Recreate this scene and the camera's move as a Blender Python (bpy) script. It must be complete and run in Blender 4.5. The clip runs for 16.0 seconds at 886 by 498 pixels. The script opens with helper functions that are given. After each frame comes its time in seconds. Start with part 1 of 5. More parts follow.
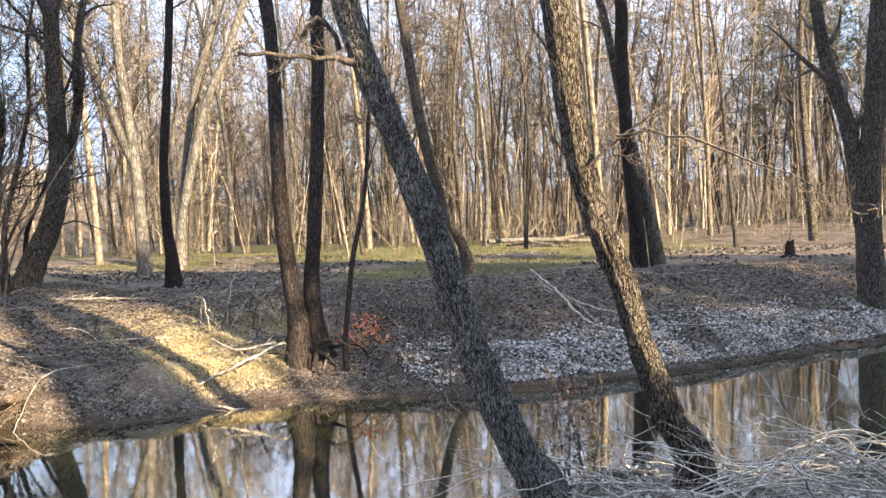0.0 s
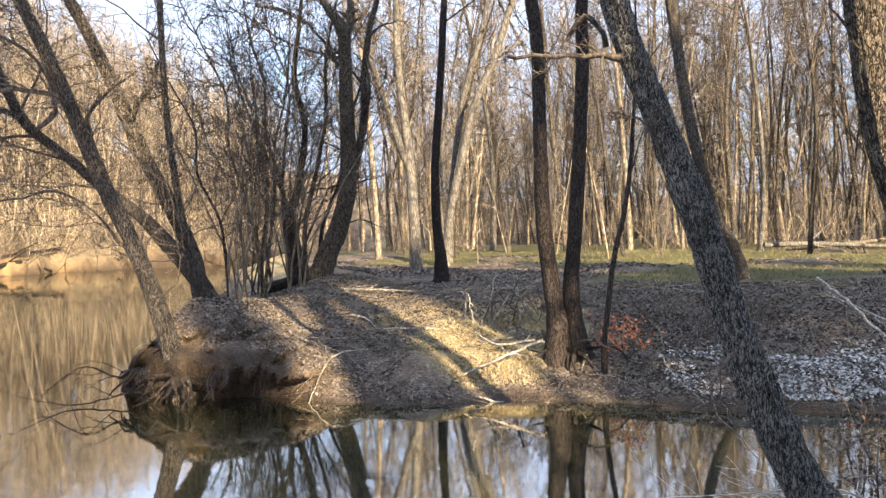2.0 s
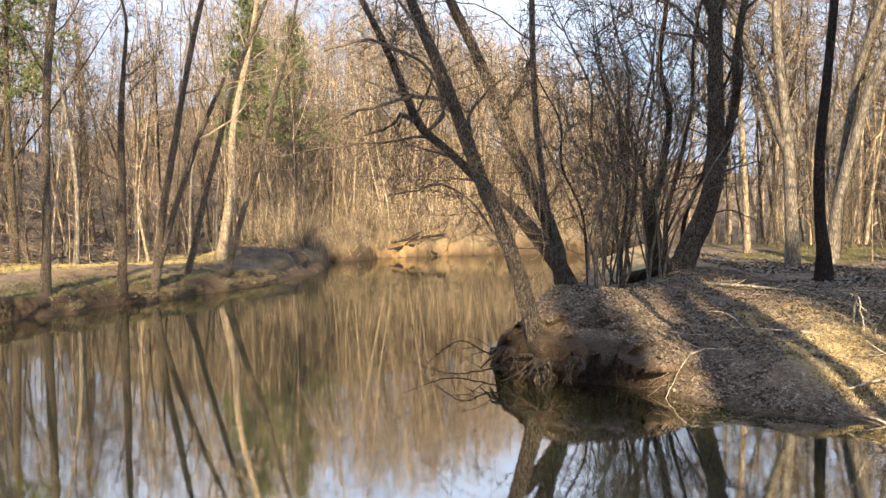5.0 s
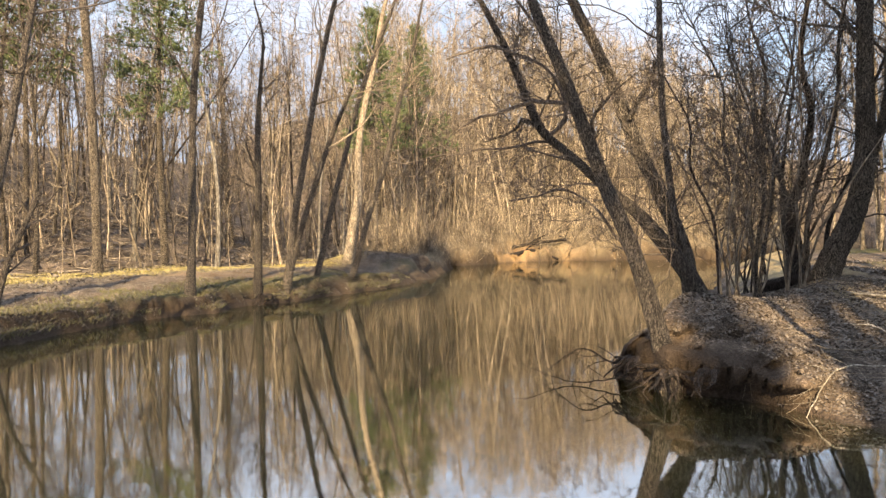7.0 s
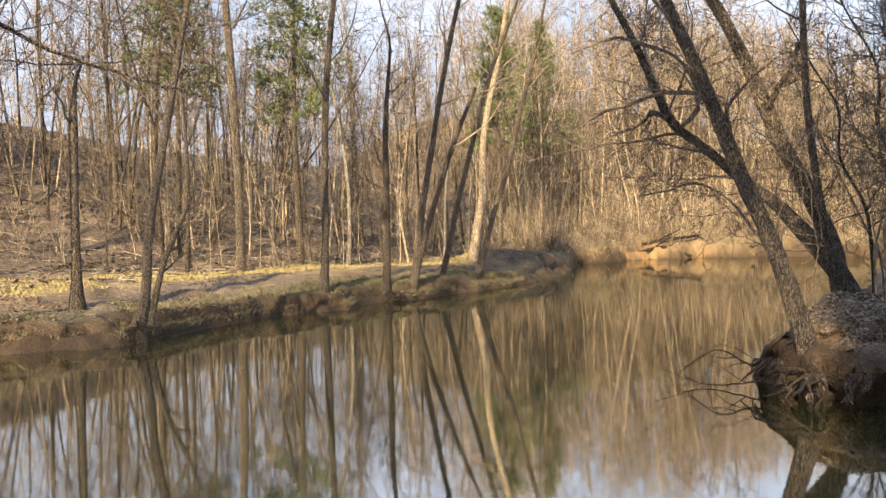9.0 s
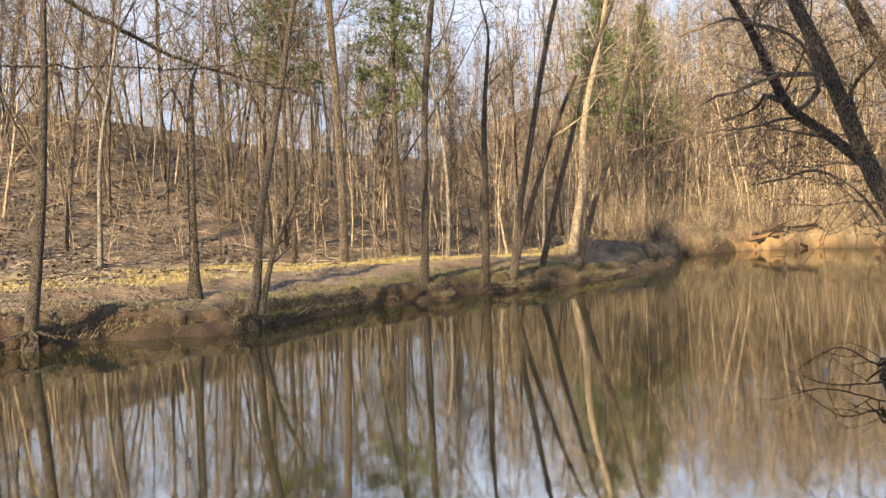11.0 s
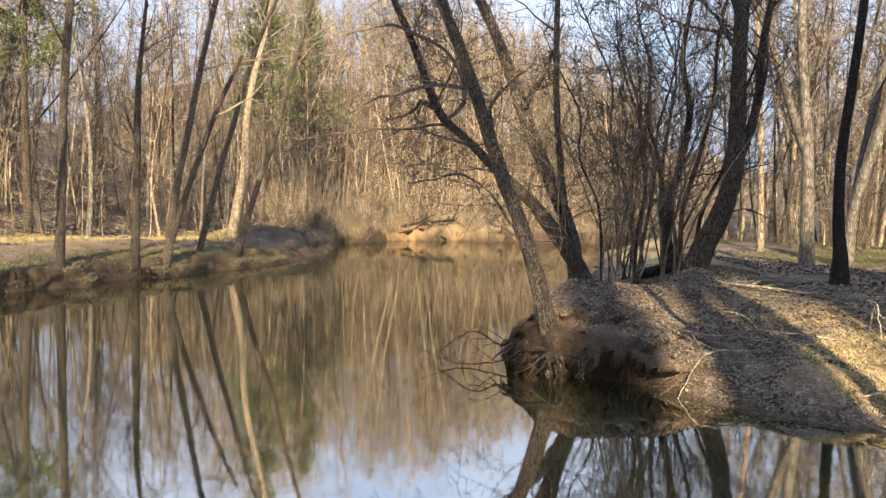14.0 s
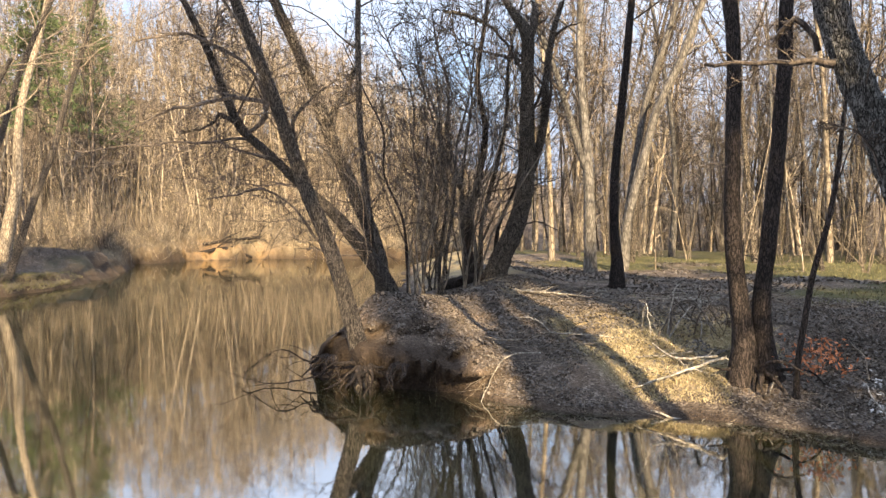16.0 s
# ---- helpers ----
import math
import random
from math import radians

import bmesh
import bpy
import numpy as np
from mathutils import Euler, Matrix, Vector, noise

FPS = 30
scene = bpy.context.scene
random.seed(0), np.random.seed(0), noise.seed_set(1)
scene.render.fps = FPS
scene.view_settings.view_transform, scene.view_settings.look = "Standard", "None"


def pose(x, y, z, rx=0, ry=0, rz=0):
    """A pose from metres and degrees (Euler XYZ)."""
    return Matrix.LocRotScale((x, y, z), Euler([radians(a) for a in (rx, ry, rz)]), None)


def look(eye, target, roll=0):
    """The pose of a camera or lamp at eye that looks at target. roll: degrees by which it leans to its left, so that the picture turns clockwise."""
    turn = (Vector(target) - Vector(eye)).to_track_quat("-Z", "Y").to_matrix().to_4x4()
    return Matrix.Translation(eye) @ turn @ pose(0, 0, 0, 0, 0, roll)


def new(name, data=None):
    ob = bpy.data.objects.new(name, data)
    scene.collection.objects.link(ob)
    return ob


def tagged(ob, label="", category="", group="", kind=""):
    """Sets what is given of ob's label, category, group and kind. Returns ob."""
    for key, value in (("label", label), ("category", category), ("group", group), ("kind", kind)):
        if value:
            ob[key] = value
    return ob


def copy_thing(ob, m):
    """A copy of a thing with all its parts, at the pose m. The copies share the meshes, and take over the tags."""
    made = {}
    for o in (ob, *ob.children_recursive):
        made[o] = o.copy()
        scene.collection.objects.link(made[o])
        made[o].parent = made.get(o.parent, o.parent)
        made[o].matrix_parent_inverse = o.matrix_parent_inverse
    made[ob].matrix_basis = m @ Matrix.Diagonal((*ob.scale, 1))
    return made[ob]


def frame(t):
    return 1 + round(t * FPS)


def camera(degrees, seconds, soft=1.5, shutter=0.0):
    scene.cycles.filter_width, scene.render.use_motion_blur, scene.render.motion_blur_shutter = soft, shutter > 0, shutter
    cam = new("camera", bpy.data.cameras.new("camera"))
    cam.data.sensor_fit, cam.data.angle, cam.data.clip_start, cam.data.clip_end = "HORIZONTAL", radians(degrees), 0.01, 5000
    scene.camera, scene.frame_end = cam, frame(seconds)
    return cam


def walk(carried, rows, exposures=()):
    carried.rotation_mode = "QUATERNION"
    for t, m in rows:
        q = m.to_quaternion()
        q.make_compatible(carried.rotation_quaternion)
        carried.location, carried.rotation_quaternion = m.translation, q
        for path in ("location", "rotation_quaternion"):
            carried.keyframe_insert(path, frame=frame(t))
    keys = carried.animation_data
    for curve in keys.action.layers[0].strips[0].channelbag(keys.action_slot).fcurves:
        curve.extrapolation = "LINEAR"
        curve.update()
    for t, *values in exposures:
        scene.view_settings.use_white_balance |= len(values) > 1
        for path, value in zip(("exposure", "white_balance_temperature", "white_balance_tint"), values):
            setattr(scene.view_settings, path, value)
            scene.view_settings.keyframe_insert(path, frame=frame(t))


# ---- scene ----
cam = camera(63.7, 16.0, soft=1.4)
ROWS = [
    (0.0, 0.000, 0.000, 2.500, 87.99, 2.38, -0.08),
    (0.5, 0.001, 0.017, 2.493, 88.39, 2.15, 5.65),
    (1.0, -0.009, 0.005, 2.488, 88.62, 1.94, 10.16),
    (1.5, -0.022, 0.009, 2.494, 88.72, 1.78, 15.15),
    (2.0, -0.033, 0.010, 2.491, 88.77, 1.72, 20.50),
    (2.5, -0.047, 0.013, 2.497, 88.69, 1.63, 26.04),
    (3.0, -0.053, 0.015, 2.502, 88.56, 1.59, 31.75),
    (3.5, -0.041, 0.001, 2.505, 88.47, 1.53, 37.09),
    (4.0, -0.047, 0.023, 2.488, 88.47, 1.28, 41.76),
    (4.5, -0.042, 0.014, 2.492, 88.50, 1.03, 45.63),
    (5.0, -0.040, -0.001, 2.499, 88.59, 0.84, 48.79),
    (5.5, -0.043, -0.010, 2.504, 88.71, 0.71, 51.43),
    (6.0, -0.047, -0.013, 2.508, 88.84, 0.65, 53.78),
    (6.5, -0.049, -0.011, 2.512, 88.98, 0.66, 56.05),
    (7.0, -0.045, -0.006, 2.519, 89.09, 0.76, 58.46),
    (7.5, -0.032, -0.007, 2.526, 89.18, 0.91, 61.06),
    (8.0, -0.019, -0.033, 2.519, 89.28, 1.00, 63.48),
    (8.5, -0.024, -0.023, 2.512, 89.27, 1.13, 65.98),
    (9.0, -0.025, -0.011, 2.519, 89.10, 1.33, 68.47),
    (9.5, -0.045, -0.004, 2.523, 88.94, 1.41, 70.95),
    (10.0, -0.022, -0.027, 2.527, 88.76, 1.50, 73.31),
    (10.2, -0.021, -0.035, 2.527, 88.70, 1.59, 74.14),
    (10.5, -0.025, -0.044, 2.530, 88.63, 1.68, 75.17),
    (11.0, -0.036, -0.059, 2.545, 88.56, 1.63, 76.31),
    (11.5, -0.047, -0.074, 2.564, 88.54, 1.44, 76.69),
    (12.0, -0.051, -0.092, 2.578, 88.56, 1.21, 76.25),
    (12.3, -0.048, -0.106, 2.580, 88.58, 1.10, 75.59),
    (12.5, -0.042, -0.116, 2.578, 88.57, 1.03, 74.81),
    (13.0, -0.044, -0.130, 2.568, 88.19, 0.25, 68.98),
    (13.5, -0.130, -0.122, 2.572, 87.55, -1.02, 59.33),
    (14.0, -0.157, -0.091, 2.593, 87.32, -1.35, 49.50),
    (14.5, -0.114, -0.121, 2.566, 87.68, -1.22, 41.92),
    (15.0, -0.105, -0.112, 2.574, 88.10, -0.84, 37.40),
    (15.5, -0.090, -0.103, 2.566, 88.52, -0.59, 35.29),
    (16.0, -0.078, -0.107, 2.573, 88.83, -0.35, 34.23),
]
walk(cam, [(t, pose(x, y, z, rx, ry, rz)) for t, x, y, z, rx, ry, rz in ROWS], exposures=[(0.0, 2.6, 6150, 10), (2.0, 2.4, 6200, 10), (4.0, 2.17, 6450, 10), (7.0, 2.03, 6800, 10), (10.0, 1.97, 6800, 10), (13.0, 1.94, 6500, 10), (16.0, 2.15, 6400, 10)])

# ---- light ----
SUN_AZ, SUN_EL = radians(131), radians(25)
sun_way = Vector((math.sin(SUN_AZ) * math.cos(SUN_EL), math.cos(SUN_AZ) * math.cos(SUN_EL), math.sin(SUN_EL)))
sun = new("sun", bpy.data.lights.new("sun", "SUN"))
sun.data.energy, sun.data.angle, sun.data.color = 5.0, radians(0.6), (1.0, 0.77, 0.465)
sun.matrix_world = look(sun_way * 200, (0, 0, 0))

world = bpy.data.worlds.new("sky")
scene.world = world
world.use_nodes = True
wn, wl = world.node_tree.nodes, world.node_tree.links
sky = wn.new("ShaderNodeTexSky")
sky.sky_type, sky.sun_disc = "NISHITA", False
sky.sun_elevation, sky.sun_rotation = SUN_EL, SUN_AZ
sky.air_density, sky.dust_density = 1.0, 1.5
# thin broken cloud over the blue
w_co = wn.new("ShaderNodeTexCoord")
w_map = wn.new("ShaderNodeMapping")
w_map.inputs["Scale"].default_value = (1.0, 1.0, 2.2)
w_noise = wn.new("ShaderNodeTexNoise")
w_noise.inputs["Scale"].default_value, w_noise.inputs["Detail"].default_value = 2.6, 6
w_ramp = wn.new("ShaderNodeValToRGB")
w_ramp.color_ramp.elements[0].position, w_ramp.color_ramp.elements[1].position = 0.27, 0.48
w_mix = wn.new("ShaderNodeMixRGB")
w_mix.inputs[2].default_value = (4.1, 4.75, 6.0, 1)
wl.new(w_co.outputs["Generated"], w_map.inputs["Vector"])
wl.new(w_map.outputs[0], w_noise.inputs["Vector"])
wl.new(w_noise.outputs["Fac"], w_ramp.inputs[0])
wl.new(w_ramp.outputs[0], w_mix.inputs[0])
wl.new(sky.outputs[0], w_mix.inputs[1])
# sky gain lowered at the skyline and raised overhead, as added fill light
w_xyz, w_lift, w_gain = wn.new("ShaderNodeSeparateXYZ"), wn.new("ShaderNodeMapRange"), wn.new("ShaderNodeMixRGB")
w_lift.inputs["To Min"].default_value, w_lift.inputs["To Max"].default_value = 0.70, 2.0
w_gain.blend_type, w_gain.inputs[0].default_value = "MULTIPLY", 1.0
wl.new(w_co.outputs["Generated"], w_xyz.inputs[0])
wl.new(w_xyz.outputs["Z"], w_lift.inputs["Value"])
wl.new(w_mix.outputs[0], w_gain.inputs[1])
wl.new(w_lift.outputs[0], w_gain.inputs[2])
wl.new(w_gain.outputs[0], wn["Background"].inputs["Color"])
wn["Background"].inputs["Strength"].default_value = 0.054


# ---- materials ----
def material(name, rough=0.85, spec=0.3):
    m = bpy.data.materials.new(name)
    m.use_nodes = True
    b = m.node_tree.nodes["Principled BSDF"]
    b.inputs["Roughness"].default_value = rough
    b.inputs["Specular IOR Level"].default_value = spec
    return m, m.node_tree.nodes, m.node_tree.links, b


def ramp(n, stops):
    r = n.new("ShaderNodeValToRGB")
    e = r.color_ramp.elements
    while len(e) < len(stops):
        e.new(0.5)
    for k, (p, c) in enumerate(stops):
        e[k].position, e[k].color = p, (*c, 1)
    return r


def coords(n, l, scale):
    co, mp = n.new("ShaderNodeTexCoord"), n.new("ShaderNodeMapping")
    mp.inputs["Scale"].default_value = scale
    l.new(co.outputs["Object"], mp.inputs["Vector"])
    return mp


def noise_tex(n, l, vec, scale, detail=6, rough=0.6):
    t = n.new("ShaderNodeTexNoise")
    t.inputs["Scale"].default_value, t.inputs["Detail"].default_value, t.inputs["Roughness"].default_value = scale, detail, rough
    l.new(vec.outputs[0], t.inputs["Vector"])
    return t


def mixed(n, l, fac, a, b, kind="MIX"):
    m = n.new("ShaderNodeMixRGB")
    m.blend_type = kind
    for sock, v in ((m.inputs[0], fac), (m.inputs[1], a), (m.inputs[2], b)):
        if hasattr(v, "is_linked"):
            l.new(v, sock)
        elif isinstance(v, (int, float)):
            sock.default_value = v
        else:
            sock.default_value = (*v, 1)
    return m


def bump(n, l, b, height, strength, distance):
    u = n.new("ShaderNodeBump")
    u.inputs["Strength"].default_value, u.inputs["Distance"].default_value = strength, distance
    l.new(height, u.inputs["Height"])
    l.new(u.outputs[0], b.inputs["Normal"])


def bark(name, dark, mid, light, fine=14.0, relief=0.03, lichen=None, vary=0.13, islands=False):
    m, n, l, b = material(name, 0.9, 0.2)
    mp = coords(n, l, (1, 1, 0.3))
    furrow = noise_tex(n, l, mp, fine, 5, 0.6)
    furrow.inputs["Distortion"].default_value = 0.5
    grain = noise_tex(n, l, coords(n, l, (1, 1, 0.5)), fine * 4, 5, 0.7)
    bend = noise_tex(n, l, mp, fine * 0.3, 3, 0.6)
    warp = mixed(n, l, 0.22, mp.outputs[0], bend.outputs["Color"], "ADD")
    cells = n.new("ShaderNodeTexVoronoi")
    cells.feature = "DISTANCE_TO_EDGE"
    cells.inputs["Scale"].default_value = fine * 0.55
    cells.inputs["Randomness"].default_value = 1.0
    l.new(warp.outputs[0], cells.inputs["Vector"])
    plate = ramp(n, [(0.025, (0, 0, 0)), (0.16, (1, 1, 1))])
    l.new(cells.outputs["Distance"], plate.inputs[0])
    rough_ = ramp(n, [(0.39, (0, 0, 0)), (0.53, (1, 1, 1))])
    l.new(furrow.outputs["Fac"], rough_.inputs[0])
    edge = mixed(n, l, 0.75, plate.outputs[0], rough_.outputs[0], "MULTIPLY")
    tone = ramp(n, [(0.26, dark), (0.44, mid), (0.64, light)])
    l.new(grain.outputs["Fac"], tone.inputs[0])
    crack = n.new("ShaderNodeMapRange")
    crack.inputs["To Min"].default_value = 0.0
    l.new(edge.outputs[0], crack.inputs["Value"])
    col = mixed(n, l, crack.outputs[0], dark, tone.outputs[0])
    big = noise_tex(n, l, coords(n, l, (1, 1, 0.6)), 1.6, 4)
    patch = ramp(n, [(0.42, (1 - vary,) * 3), (0.62, (1 + vary,) * 3)])
    l.new(big.outputs["Fac"], patch.inputs[0])
    col = mixed(n, l, 1.0, col.outputs[0], patch.outputs[0], "MULTIPLY")
    if lichen:
        spots = noise_tex(n, l, coords(n, l, (1, 1, 0.8)), 19.0, 8, 0.7)
        sp = ramp(n, [(0.60, (0, 0, 0)), (0.70, (0.5, 0.5, 0.5))])
        l.new(spots.outputs["Fac"], sp.inputs[0])
        col = mixed(n, l, sp.outputs[0], col.outputs[0], lichen)
    info = n.new("ShaderNodeObjectInfo")
    hue = n.new("ShaderNodeHueSaturation")
    rng_ = n.new("ShaderNodeMapRange")
    rng_.inputs["To Min"].default_value, rng_.inputs["To Max"].default_value = 0.72, 1.25
    if islands:
        info = n.new("ShaderNodeNewGeometry")
        rng_.inputs["To Min"].default_value, rng_.inputs["To Max"].default_value = 0.22, 1.5
    l.new(info.outputs["Random Per Island" if islands else "Random"], rng_.inputs["Value"])
    l.new(rng_.outputs[0], hue.inputs["Value"])
    l.new(col.outputs[0], hue.inputs["Color"])
    l.new(hue.outputs[0], b.inputs["Base Color"])
    both = mixed(n, l, 0.35, edge.outputs[0], grain.outputs["Fac"])
    bump(n, l, b, both.outputs[0], 1.0, relief)
    return m


BARK_GREY = bark("bark_grey_furrowed", (0.016, 0.015, 0.014), (0.30, 0.287, 0.27), (0.58, 0.56, 0.53), 50, 0.07, (0.34, 0.35, 0.32))
BARK_BROWN = bark("bark_brown_furrowed", (0.012, 0.009, 0.007), (0.19, 0.157, 0.125), (0.42, 0.36, 0.295), 44, 0.07)
BARK_DARK = bark("bark_dark_scaly", (0.009, 0.007, 0.006), (0.034, 0.026, 0.023), (0.085, 0.066, 0.058), 36, 0.02)
BARK_MID = bark("bark_dark_furrowed", (0.018, 0.015, 0.013), (0.12, 0.10, 0.085), (0.24, 0.205, 0.17), 45, 0.04)
BARK_SMOOTH = bark("bark_smooth_grey", (0.055, 0.049, 0.044), (0.12, 0.11, 0.099), (0.20, 0.186, 0.168), 16, 0.006, (0.24, 0.25, 0.20))
BARK_PALE = bark("bark_pale", (0.10, 0.08, 0.06), (0.22, 0.182, 0.14), (0.34, 0.295, 0.23), 16, 0.01)
TWIG = bark("twig_bark", (0.045, 0.036, 0.030), (0.10, 0.08, 0.066), (0.17, 0.14, 0.115), 30, 0.002)
TWIG_PALE = bark("twig_bark_pale", (0.10, 0.08, 0.06), (0.19, 0.155, 0.118), (0.29, 0.24, 0.185), 20, 0.002)
FAR_BARK = bark("bark_far_mixed", (0.12, 0.098, 0.075), (0.26, 0.218, 0.168), (0.40, 0.345, 0.275), 8, 0.01, islands=True)
FAR_TWIG = bark("twig_far_mixed", (0.125, 0.10, 0.075), (0.25, 0.205, 0.156), (0.39, 0.33, 0.258), 10, 0.002, islands=True)
# brown far bark, whose darkness also stands for trunks in shade
FAR_DARK = bark("bark_far_brown", (0.05, 0.038, 0.030), (0.15, 0.12, 0.095), (0.26, 0.215, 0.17), 8, 0.01, islands=True)
GOLD_TWIG = bark("twig_golden", (0.15, 0.118, 0.082), (0.36, 0.295, 0.215), (0.56, 0.475, 0.365), 10, 0.002, islands=True)
# greyer than the far mixed bark: haze of the distance put into the colour
HAZED_BARK = bark("bark_distant_hazed", (0.14, 0.115, 0.095), (0.28, 0.238, 0.198), (0.42, 0.365, 0.31), 8, 0.01, islands=True)
STALK = bark("dry_stalk_bleached", (0.24, 0.22, 0.19), (0.42, 0.395, 0.355), (0.62, 0.59, 0.545), 20, 0.002)
DEADWOOD = bark("dead_wood_bleached", (0.13, 0.115, 0.095), (0.27, 0.242, 0.205), (0.43, 0.395, 0.345), 20, 0.004)


def litter_leaf(name, cols, rough=0.8):
    m, n, l, b = material(name, rough, 0.25)
    g = n.new("ShaderNodeNewGeometry")
    r = ramp(n, [(k / (len(cols) - 1), c) for k, c in enumerate(cols)])
    l.new(g.outputs["Random Per Island"], r.inputs[0])
    f = noise_tex(n, l, coords(n, l, (1, 1, 1)), 40, 3)
    v = ramp(n, [(0.3, (0.75,) * 3), (0.7, (1.2,) * 3)])
    l.new(f.outputs["Fac"], v.inputs[0])
    c = mixed(n, l, 1.0, r.outputs[0], v.outputs[0], "MULTIPLY")
    l.new(c.outputs[0], b.inputs["Base Color"])
    return m


LEAF_BROWN = litter_leaf("leaf_litter_brown", [(0.036, 0.030, 0.026), (0.10, 0.084, 0.071), (0.15, 0.128, 0.11), (0.068, 0.057, 0.049), (0.20, 0.172, 0.148)])
LEAF_PALE = litter_leaf("leaf_litter_bleached", [(0.19, 0.175, 0.16), (0.38, 0.36, 0.34), (0.27, 0.25, 0.232), (0.54, 0.52, 0.50)])
LEAF_RUST = litter_leaf("leaf_rust", [(0.34, 0.12, 0.05), (0.52, 0.20, 0.09), (0.42, 0.16, 0.075)])
LEAF_DARK = litter_leaf("leaf_withered_dark", [(0.035, 0.022, 0.020), (0.07, 0.045, 0.04), (0.05, 0.032, 0.028)])
GRASS = litter_leaf("grass_blades", [(0.07, 0.075, 0.032), (0.12, 0.115, 0.05), (0.19, 0.16, 0.085), (0.085, 0.09, 0.038)])
TURF = litter_leaf("turf_blades", [(0.15, 0.135, 0.05), (0.25, 0.215, 0.085), (0.33, 0.27, 0.13), (0.19, 0.17, 0.06)])
# dry blades, pale partly as sunlight put into their colour
SUN_STRAW = litter_leaf("sun_straw_blades", [(0.33, 0.265, 0.155), (0.50, 0.42, 0.265), (0.25, 0.21, 0.10), (0.42, 0.33, 0.20)])
NEEDLE = litter_leaf("conifer_needles", [(0.045, 0.062, 0.032), (0.07, 0.092, 0.042), (0.10, 0.122, 0.05), (0.055, 0.072, 0.038)])


def ground_material():
    m, n, l, b = material("forest_floor", 0.95, 0.15)
    mp = coords(n, l, (1, 1, 1))
    fine = noise_tex(n, l, mp, 22, 10, 0.72)
    mid = noise_tex(n, l, mp, 3.2, 6, 0.6)
    leafy = n.new("ShaderNodeTexVoronoi")
    leafy.inputs["Scale"].default_value = 30
    l.new(mp.outputs[0], leafy.inputs["Vector"])
    cell = n.new("ShaderNodeSeparateColor")
    l.new(leafy.outputs["Color"], cell.inputs[0])
    litter = ramp(n, [(0.0, (0.036, 0.030, 0.026)), (0.4, (0.092, 0.078, 0.067)), (0.75, (0.16, 0.138, 0.118)), (1.0, (0.26, 0.23, 0.20))])
    l.new(cell.outputs[0], litter.inputs[0])
    soil = ramp(n, [(0.3, (0.03, 0.024, 0.019)), (0.7, (0.125, 0.10, 0.08))])
    l.new(fine.outputs["Fac"], soil.inputs[0])
    lf = ramp(n, [(0.42, (0.2, 0.2, 0.2)), (0.58, (0.85, 0.85, 0.85))])
    l.new(mid.outputs["Fac"], lf.inputs[0])
    col = mixed(n, l, lf.outputs[0], soil.outputs[0], litter.outputs[0])
    drift = noise_tex(n, l, mp, 0.7, 5, 0.65)
    drifts = ramp(n, [(0.36, (0.55, 0.52, 0.50)), (0.5, (0.95, 0.90, 0.86)), (0.64, (1.35, 1.22, 1.10))])
    l.new(drift.outputs["Fac"], drifts.inputs[0])
    col = mixed(n, l, 1.0, col.outputs[0], drifts.outputs[0], "MULTIPLY")
    at = n.new("ShaderNodeAttribute")
    at.attribute_name = "cover"
    z = n.new("ShaderNodeSeparateColor")
    l.new(at.outputs["Color"], z.inputs[0])
    green = ramp(n, [(0.3, (0.035, 0.036, 0.015)), (0.55, (0.075, 0.072, 0.028)), (0.75, (0.13, 0.108, 0.05))])
    l.new(fine.outputs["Fac"], green.inputs[0])
    # raised straw tone, which also paints the sunlit island patch
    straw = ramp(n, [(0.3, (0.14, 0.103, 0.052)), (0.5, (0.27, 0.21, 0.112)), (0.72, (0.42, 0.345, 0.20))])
    l.new(fine.outputs["Fac"], straw.inputs[0])
    # muddy tone, lowered to hold the shade of the undercut banks too
    mud_and_shade = ramp(n, [(0.3, (0.014, 0.010, 0.008)), (0.5, (0.036, 0.026, 0.019)), (0.7, (0.075, 0.054, 0.039))])
    l.new(fine.outputs["Fac"], mud_and_shade.inputs[0])
    sand = ramp(n, [(0.3, (0.075, 0.046, 0.025)), (0.5, (0.19, 0.122, 0.065)), (0.72, (0.36, 0.245, 0.13))])
    l.new(fine.outputs["Fac"], sand.inputs[0])
    col = mixed(n, l, z.outputs[0], col.outputs[0], green.outputs[0])
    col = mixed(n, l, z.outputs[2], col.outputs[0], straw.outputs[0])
    col = mixed(n, l, z.outputs[1], col.outputs[0], mud_and_shade.outputs[0])
    col = mixed(n, l, at.outputs["Alpha"], col.outputs[0], sand.outputs[0])
    l.new(col.outputs[0], b.inputs["Base Color"])
    h = mixed(n, l, 0.5, fine.outputs["Color"], leafy.outputs["Distance"])
    bump(n, l, b, h.outputs[0], 1.0, 0.05)
    return m


FLOOR = ground_material()


def water_material():
    m, n, l, b = material("creek_water", 0.03, 0.5)
    b.inputs["IOR"].default_value = 7.0
    mp = coords(n, l, (1, 1, 1))
    murk = noise_tex(n, l, mp, 0.25, 3)
    c = ramp(n, [(0.3, (0.012, 0.013, 0.006)), (0.7, (0.022, 0.021, 0.010))])
    l.new(murk.outputs["Fac"], c.inputs[0])
    l.new(c.outputs[0], b.inputs["Base Color"])
    rip = noise_tex(n, l, coords(n, l, (1.0, 0.7, 1)), 7.0, 3, 0.6)
    bump(n, l, b, rip.outputs["Fac"], 0.03, 0.02)
    return m


WATER = water_material()

